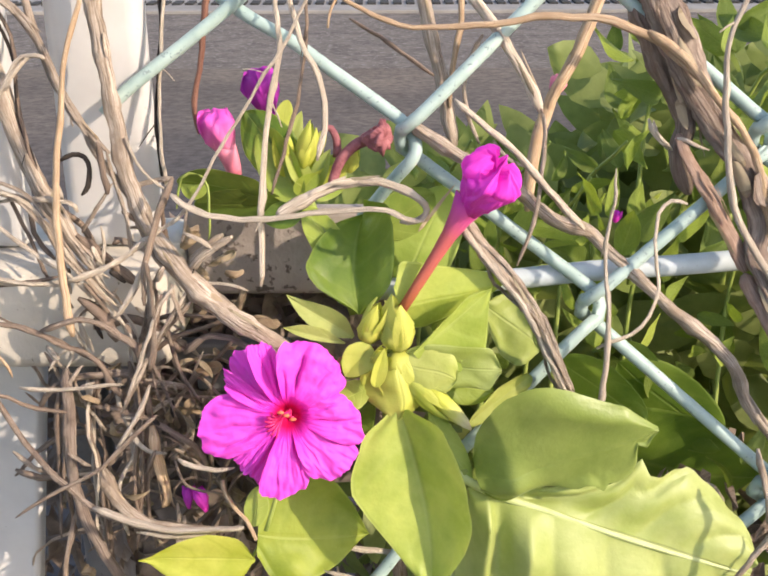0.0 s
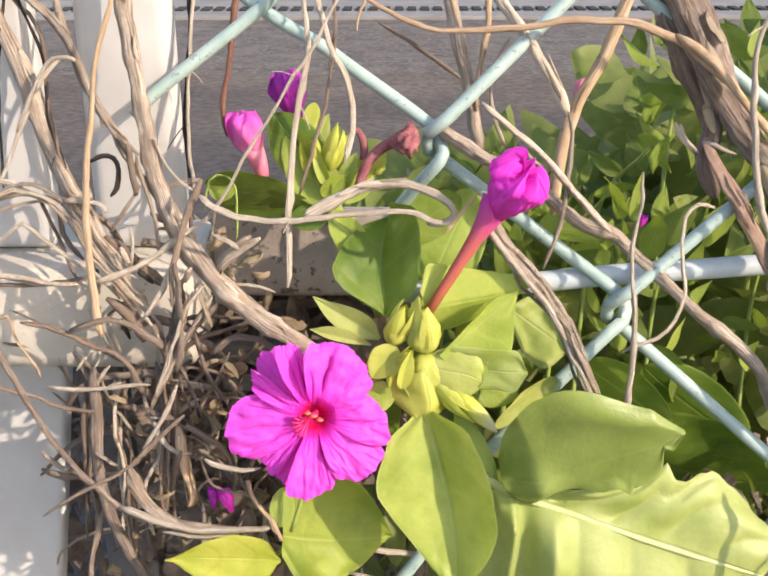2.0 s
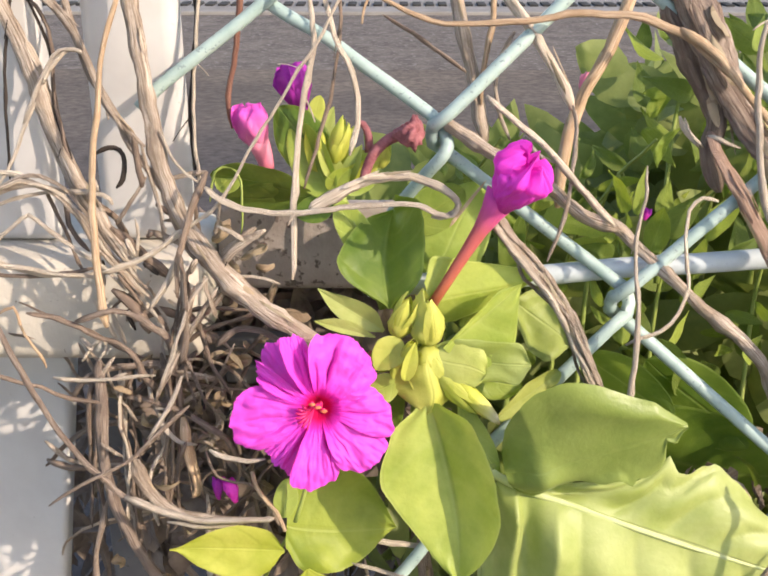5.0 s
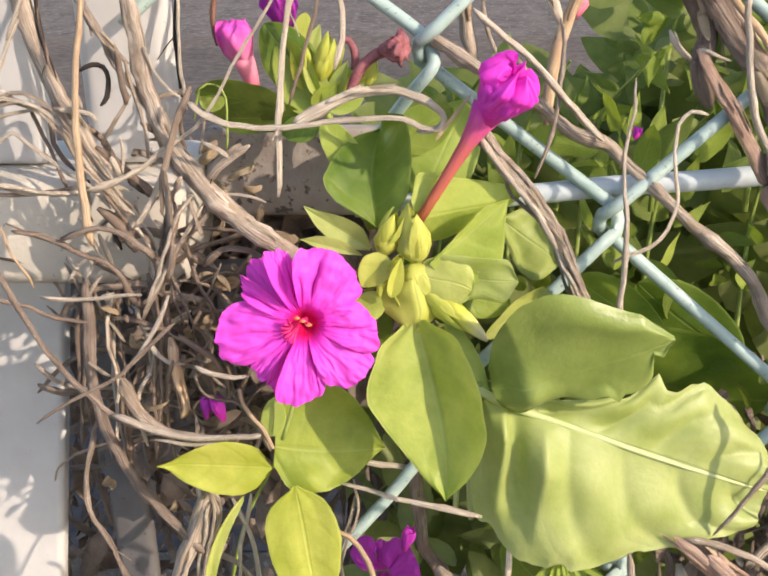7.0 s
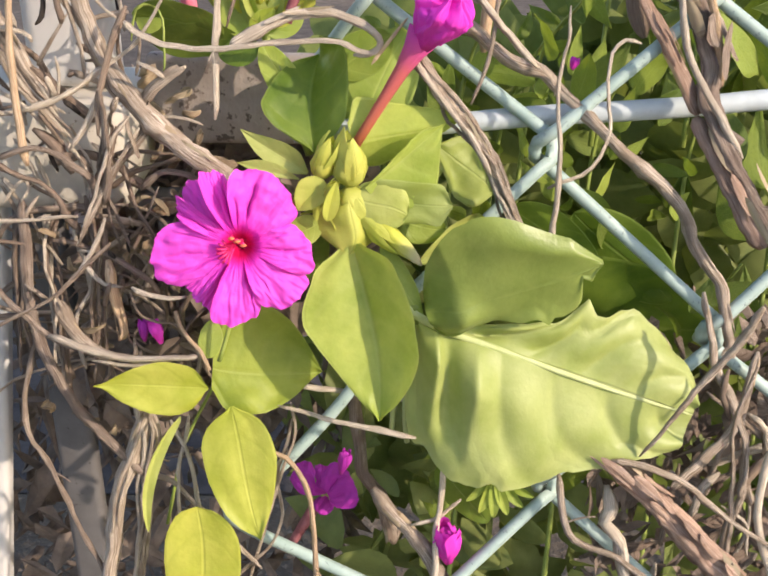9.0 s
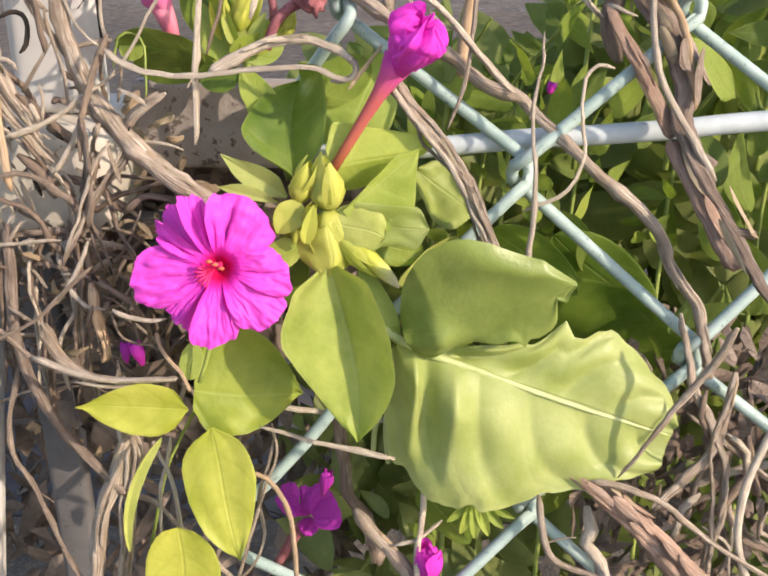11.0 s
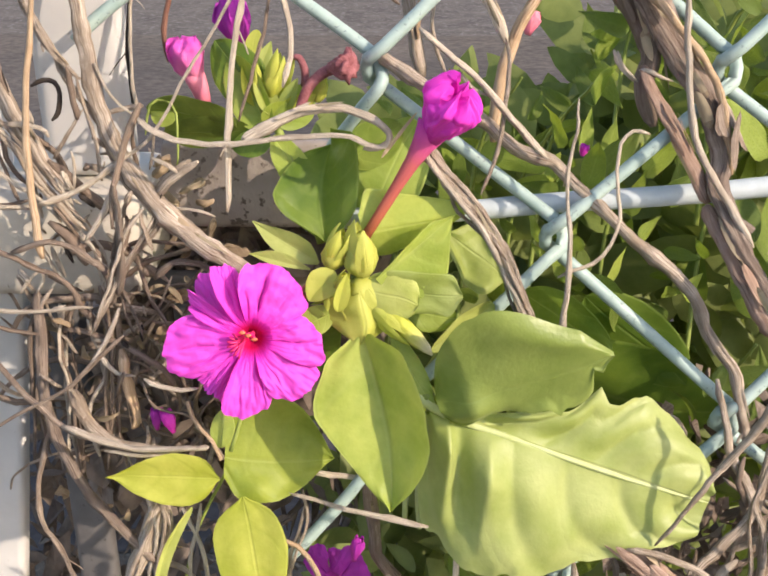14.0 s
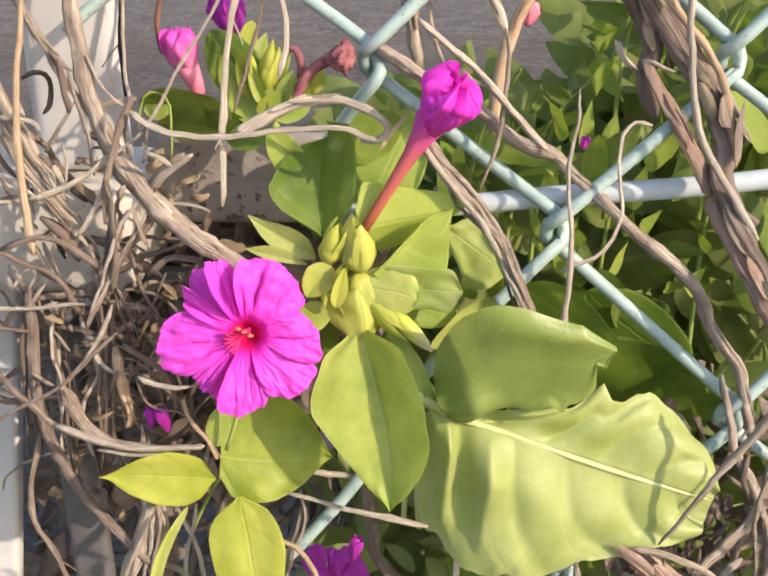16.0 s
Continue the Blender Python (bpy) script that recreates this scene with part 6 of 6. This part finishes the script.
# ---- creeper with yellow-green leaves ----
creeper = thing("creeper", "creeper with yellow-green pointed leaves", "plant")
part("stem", tube([(-19.8, -12.8, 331.4), (-22.0, -12.5, 327.5), (-25.0, -12.5, 320.0), (-29.6, -13.5, 311.0), (-33.0, -15.5, 303.0), (-36.6, -20.0, 287.0)], 0.4, 0.4, 4, 0.1, 8), M_STEM, creeper)
leaf(creeper, (-23.3, -29.0, 329.2), (-45.6, -31.0, 330.8), 11.5, M_YELL, "yellow-green pointed leaf lying level", fold=0.18, turn=-12, wave=0.8, seed=31, quilt=0.2, outline=([0.4, 3.8, 5.3, 5.9, 5.9, 5.6, 5.0, 4.0, 2.8, 1.2, 0.1], [0.4, 3.8, 5.1, 5.4, 5.3, 4.9, 4.2, 3.2, 2.0, 0.8, 0.1]))
leaf(creeper, (-24.0, -19.0, 327.8), (-1.3, -14.0, 324.2), 20.0, M_MID, "broad green leaf shaded by its neighbours", fold=0.1, turn=-4, wave=1.0, quilt=0.4, seed=32, nu=24, nv=14, outline=([6, 14, 15.6, 15.6, 14.8, 14, 12.7, 10.6, 7.8, 4.1, 0.2], [4.4, 7.5, 8.6, 8.8, 8.5, 8.0, 6.9, 5.5, 3.9, 2.0, 0.2]))
leaf(creeper, (-18.7, -30.0, 325.5), (-12.8, -40.0, 299.5), 15.5, M_YELL, "yellow-green oval leaf hanging down", fold=0.15, wave=0.8, seed=33, quilt=0.3, outline=([0.4, 4.5, 6.3, 7.0, 7.1, 6.8, 6.1, 5.0, 3.6, 1.9, 0.1], [0.4, 5.4, 7.4, 7.8, 7.8, 7.3, 6.6, 5.7, 4.3, 2.6, 0.1]))
leaf(creeper, (-26.1, -36.2, 305.1), (-23.8, -45.3, 279.7), 16.5, M_YELL, shape=(0.45, 0.6), fold=0.12, turn=8, seed=34)
leaf(creeper, (-29.5, -28.5, 322.0), (-36.4, -36.9, 298.9), 2.6, M_SOFT, "narrow leaf seen edge-on", shape=(0.5, 0.6), fold=0.9, turn=-30, arc=3.0, seed=35)
leaf(creeper, (-24.2, -22.6, 332.3), (-23.1, -18.6, 339.3), 5.0, M_LEAF, shape=(0.5, 0.6), seed=36)
part("stem", tube([(-21.4, -25.3, 333.3), (-20.2, -24.3, 336.8), (-19.1, -23.2, 340.7), (-18.6, -22.1, 344.6)], 0.45, 0.4, 5, 0.05, 6), M_STEM, creeper)

# ---- broad-leaved plant ----
broad = thing("broad_leaf_plant", "plant with broad pale green leaves", "plant")


def gathered(u, v):
    """Folds that run down from the base of the broad leaf, and its scooped upper half."""
    if v < 0:
        return 1.6 * math.exp(-((u - 0.5) / 0.2) ** 2) * v * v
    x = 60 * u - 9 * v
    ridges = 3.4 * math.exp(-abs(x - 3.0) / 1.6) + 5.2 * math.exp(-abs(x - 11.3) / (3.4 if x < 11.3 else 9.0)) - 1.6 * math.exp(-((x - 6.2) / 1.6) ** 2)
    return 1.35 * ridges * min(1, 3 * v) * (1 - v ** 1.5) - 1.5 * v * v - 16 * max(0, 0.42 - u) * v * v


def cupped(u, v):
    return 2.6 * math.exp(-((u - 0.2) / 0.1) ** 2 - ((v - 0.2) / 0.45) ** 2) - 3.5 * max(0, 0.22 - u) * abs(v) * 6 * (v < 0)


pale = leaf(broad, (19.3, -19.0, 340.0), (78.8, -20.0, 317.9), 30.0, M_BIG, "large pale sunlit leaf with a torn upper margin", fold=-0.05, bend=2.0, wave=0.9, ragged=0.12, seed=41, nu=90, nv=36, ue0=1.0, quilt=2.1, relief=gathered, outline=([1, 1.5, 2, 2.6, 3.2, 4.0, 4.8, 5.6, 6.6, 7.8, 9.0, 11.2, 15.3, 12.8, 13.2, 15.9, 17.4, 16.4, 15.5, 14.5, 13.2, 11.8, 10.2, 7.8, 4], [4.0, 12.7, 19.4, 24.3, 27.2, 28.9, 29.9, 30.9, 30.8, 30.3, 29.9, 29.2, 28.2, 26.8, 24.8, 22.8, 21.1, 19.7, 18.3, 17.0, 14.7, 13.1, 11.7, 10, 8]))
part("midrib", tube([(13.0, -16.6, 346.2), (17.0, -19.4, 342.4), (24.0, -20.2, 338.4), (36.0, -20.8, 334.0), (52.0, -21.6, 328.0), (68.0, -21.2, 321.9), (77.5, -20.6, 318.5)], 1.0, 0.22, 7, 0.05, 10, 2.0, flat=0.7), M_RIB, pale)
part("folded_lobe", blade((20.2, -23.0, 343.9), (53.7, -27.0, 357.0), 20.0, turn=28, fold=0.0, bend=2.0, wave=0.9, seed=42, nu=80, nv=30, ue0=1.0, relief=cupped, outline=([2.0, 5.4, 8.6, 10.8, 12.8, 14.6, 16.2, 17.4, 18.2, 18.6, 18.8, 18.7, 18.4, 17.6, 16.6, 15.6, 14.3, 12.8, 11.2, 9.9, 8.8, 7.8, 5.2, 2.8, 0.3], [5.4, 7.4, 8.2, 8.0, 7.4, 6.8, 6.2, 6.0, 6.0, 6.2, 6.8, 7.4, 7.6, 7.2, 7.6, 9.8, 8.4, 9.2, 9.2, 8.8, 7.4, 2.2, 3.8, 1.4, 0.3])), M_OLIVE, pale, "olive lobe folded over, with a ragged margin")
# deep green on the next three leaves stands in for shade cast on them
leaf(broad, (55.5, 12.7, 351.1), (78.8, 5.4, 332.1), 17.0, M_DEEP, "dark leaf with vine shade in its green", shape=(0.5, 0.6), turn=25, seed=43)
leaf(broad, (46.3, 11.2, 331.5), (88.4, 7.0, 323.5), 38.0, M_DEEP, "broad leaf behind the vines with shade in its green", shape=(0.4, 0.5), turn=40, wave=0.8, seed=46)
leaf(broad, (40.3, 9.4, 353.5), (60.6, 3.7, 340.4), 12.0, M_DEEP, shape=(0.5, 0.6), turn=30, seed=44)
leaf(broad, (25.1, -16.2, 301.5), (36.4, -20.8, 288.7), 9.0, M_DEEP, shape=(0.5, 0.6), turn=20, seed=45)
for i, (x, y) in enumerate(((905, 1075), (935, 1105), (968, 1118), (1000, 1112), (1035, 1095), (1060, 1070))):
    root = Vector((36.6, -21.7, 303.1))
    tip = root + (x - 968) * Vector((0.098, 0, 0.004)) + (y - 1010) * Vector((0.004, -0.02, -0.098))
    leaf(broad, tuple(root), tuple(tip), 2.6, M_LEAF, "narrow pale green leaflet" if i == 0 else "", shape=(0.8, 0.7), fold=0.5, turn=12 * i - 30, seed=70 + i, nu=10, nv=6)
for pts in ([(19.0, -13.8, 336.0), (18.5, -14.0, 330.4), (17.5, -14.0, 322.1), (17.0, -14.5, 314.7), (17.6, -15.0, 306.6)], [(17.6, -12.8, 329.0), (16.4, -13.0, 321.5), (14.6, -13.0, 314.5), (14.2, -13.5, 307.8)]):
    part("stem", tube(pts, 0.75, 0.6, 3, 0.06, 8), M_RIB, broad)
part("stem", tube([(14.9, -15.2, 344.4), (18.0, -18.8, 342.3), (19.6, -13.0, 336.4), (24.0, -4.0, 319.2), (27.0, 3.0, 302.2), (29.0, 6.0, 268.0)], 1.2, 1.7, 6, 0.06, 8), M_STEM, broad)


# ---- shrub behind the fence ----
def shrub():
    rnd = random.Random(21)
    shapes = []
    for i in range(8):
        bm = blade((0, 0, 0), (0, 0, 1000), 300 + 60 * (i % 4), 0, 0.3 * (i % 3 - 0.6), 110 * (i % 3 - 1), (0.5, 0.75 + 0.08 * i), 1.2, 60 + i, nu=10, nv=6)
        shapes.append(mesh_of("leaf", bm, (M_MID, M_BACK, M_BACK, M_MID, M_LEAF, M_BACK, M_MID, M_BACK)[i]))
    groups = [((60, 132), (385, 440), 56, 3), ((30, 132), (330, 388), 95, 4), ((24, 132), (262, 335), 70, 4), ((6, 60), (348, 400), 60, 3)]
    for (x0, x1), (z0, z1), count, stems in groups:
        ob = thing("shrub", "leafy green shrub growing behind the fence", "shrub", "shrubs behind the fence")
        for s in range(stems):
            x = x0 + (x1 - x0) * (s + 0.5) / stems
            top = lean(z1) + 30
            z1 = min(z1, 396 if x < 62 else 418)
            part("stem", tube([(x - 6, lean(z0) + 45, z0 - 30), (x, (lean(z0) + top) / 2 + 40, (z0 + z1) / 2), (x + 8, top, z1)], 0.8, 0.4, s, 0.1, 6, 6), M_STEM, ob)
        for i in range(count):
            x, z = rnd.uniform(x0, x1), rnd.uniform(z0, z1)
            y = lean(z) + 9 + 62 * rnd.random() ** 1.3
            if z + 0.24 * y > (398 if x < 0.212 * (y + 210) else 434):
                continue
            if y < 30 and -46 < x - 1.42 * (30 - y) < 6 and 356 < z - 0.97 * (30 - y) < 384:
                continue
            n = rnd.uniform(7, 15) if x < 86 or rnd.random() < 0.3 else rnd.uniform(13, 24)
            a = rnd.gauss(0.0, 0.9)
            m = Matrix.Translation(Vector((x, y, z)) * MM) @ Euler((rnd.gauss(-0.2, 0.5), a, rnd.gauss(0.2, 0.6))).to_matrix().to_4x4() @ Matrix.Scale(n * MM, 4)
            l = new("leaf", rnd.choice(shapes))
            l.parent, l.matrix_local = ob, m
    # deeper growth
    vs, fs = [], []
    for i in range(5400):
        x, z = rnd.uniform(-20, 260), rnd.uniform(180, 470)
        y = lean(z) + rnd.uniform(70, 260)
        edge = (-5 + max(0, z - 372) * 1.6) * (1 + y / 230)
        if z + 0.24 * y > (395 if x < 0.212 * (y + 210) else 430):
            continue
        if x < edge:
            continue
        c = Vector((x, y, z))
        a = Euler((rnd.uniform(-1.2, 1.2), rnd.uniform(-1.5, 1.5), rnd.uniform(-1.2, 1.2))).to_matrix()
        n = rnd.uniform(13, 30)
        k = len(vs)
        bow, slim = rnd.uniform(-0.16, 0.16), rnd.uniform(0.75, 1.25)
        for p in ((0, 0), (0.13, 0.1), (0.23, 0.28), (0.25, 0.5), (0.17, 0.76), (0.06, 0.93), (0, 1), (-0.06, 0.93), (-0.17, 0.76), (-0.25, 0.5), (-0.23, 0.28), (-0.13, 0.1), (0, 0.25), (0, 0.6)):
            vs.append((c + a @ (Vector((p[0] * slim, 0.25 * abs(p[0]) + bow * 4 * p[1] * (1 - p[1]), p[1])) * n)) * MM)
        fs += [(k + (12 if q in (0, 1, 10, 11) else 13), k + q, k + (q + 1) % 12) for q in range(12)] + [(k + 12, k + 2, k + 13), (k + 13, k + 10, k + 12)]
    me = bpy.data.meshes.new("undergrowth")
    me.from_pydata(vs, [], fs)
    me.materials.append(M_UNDER)
    me.polygons.foreach_set("use_smooth", [True] * len(me.polygons))
    tagged(new("undergrowth", me), "dense shaded green undergrowth behind the fence", "foliage", kind="stuff")


shrub()
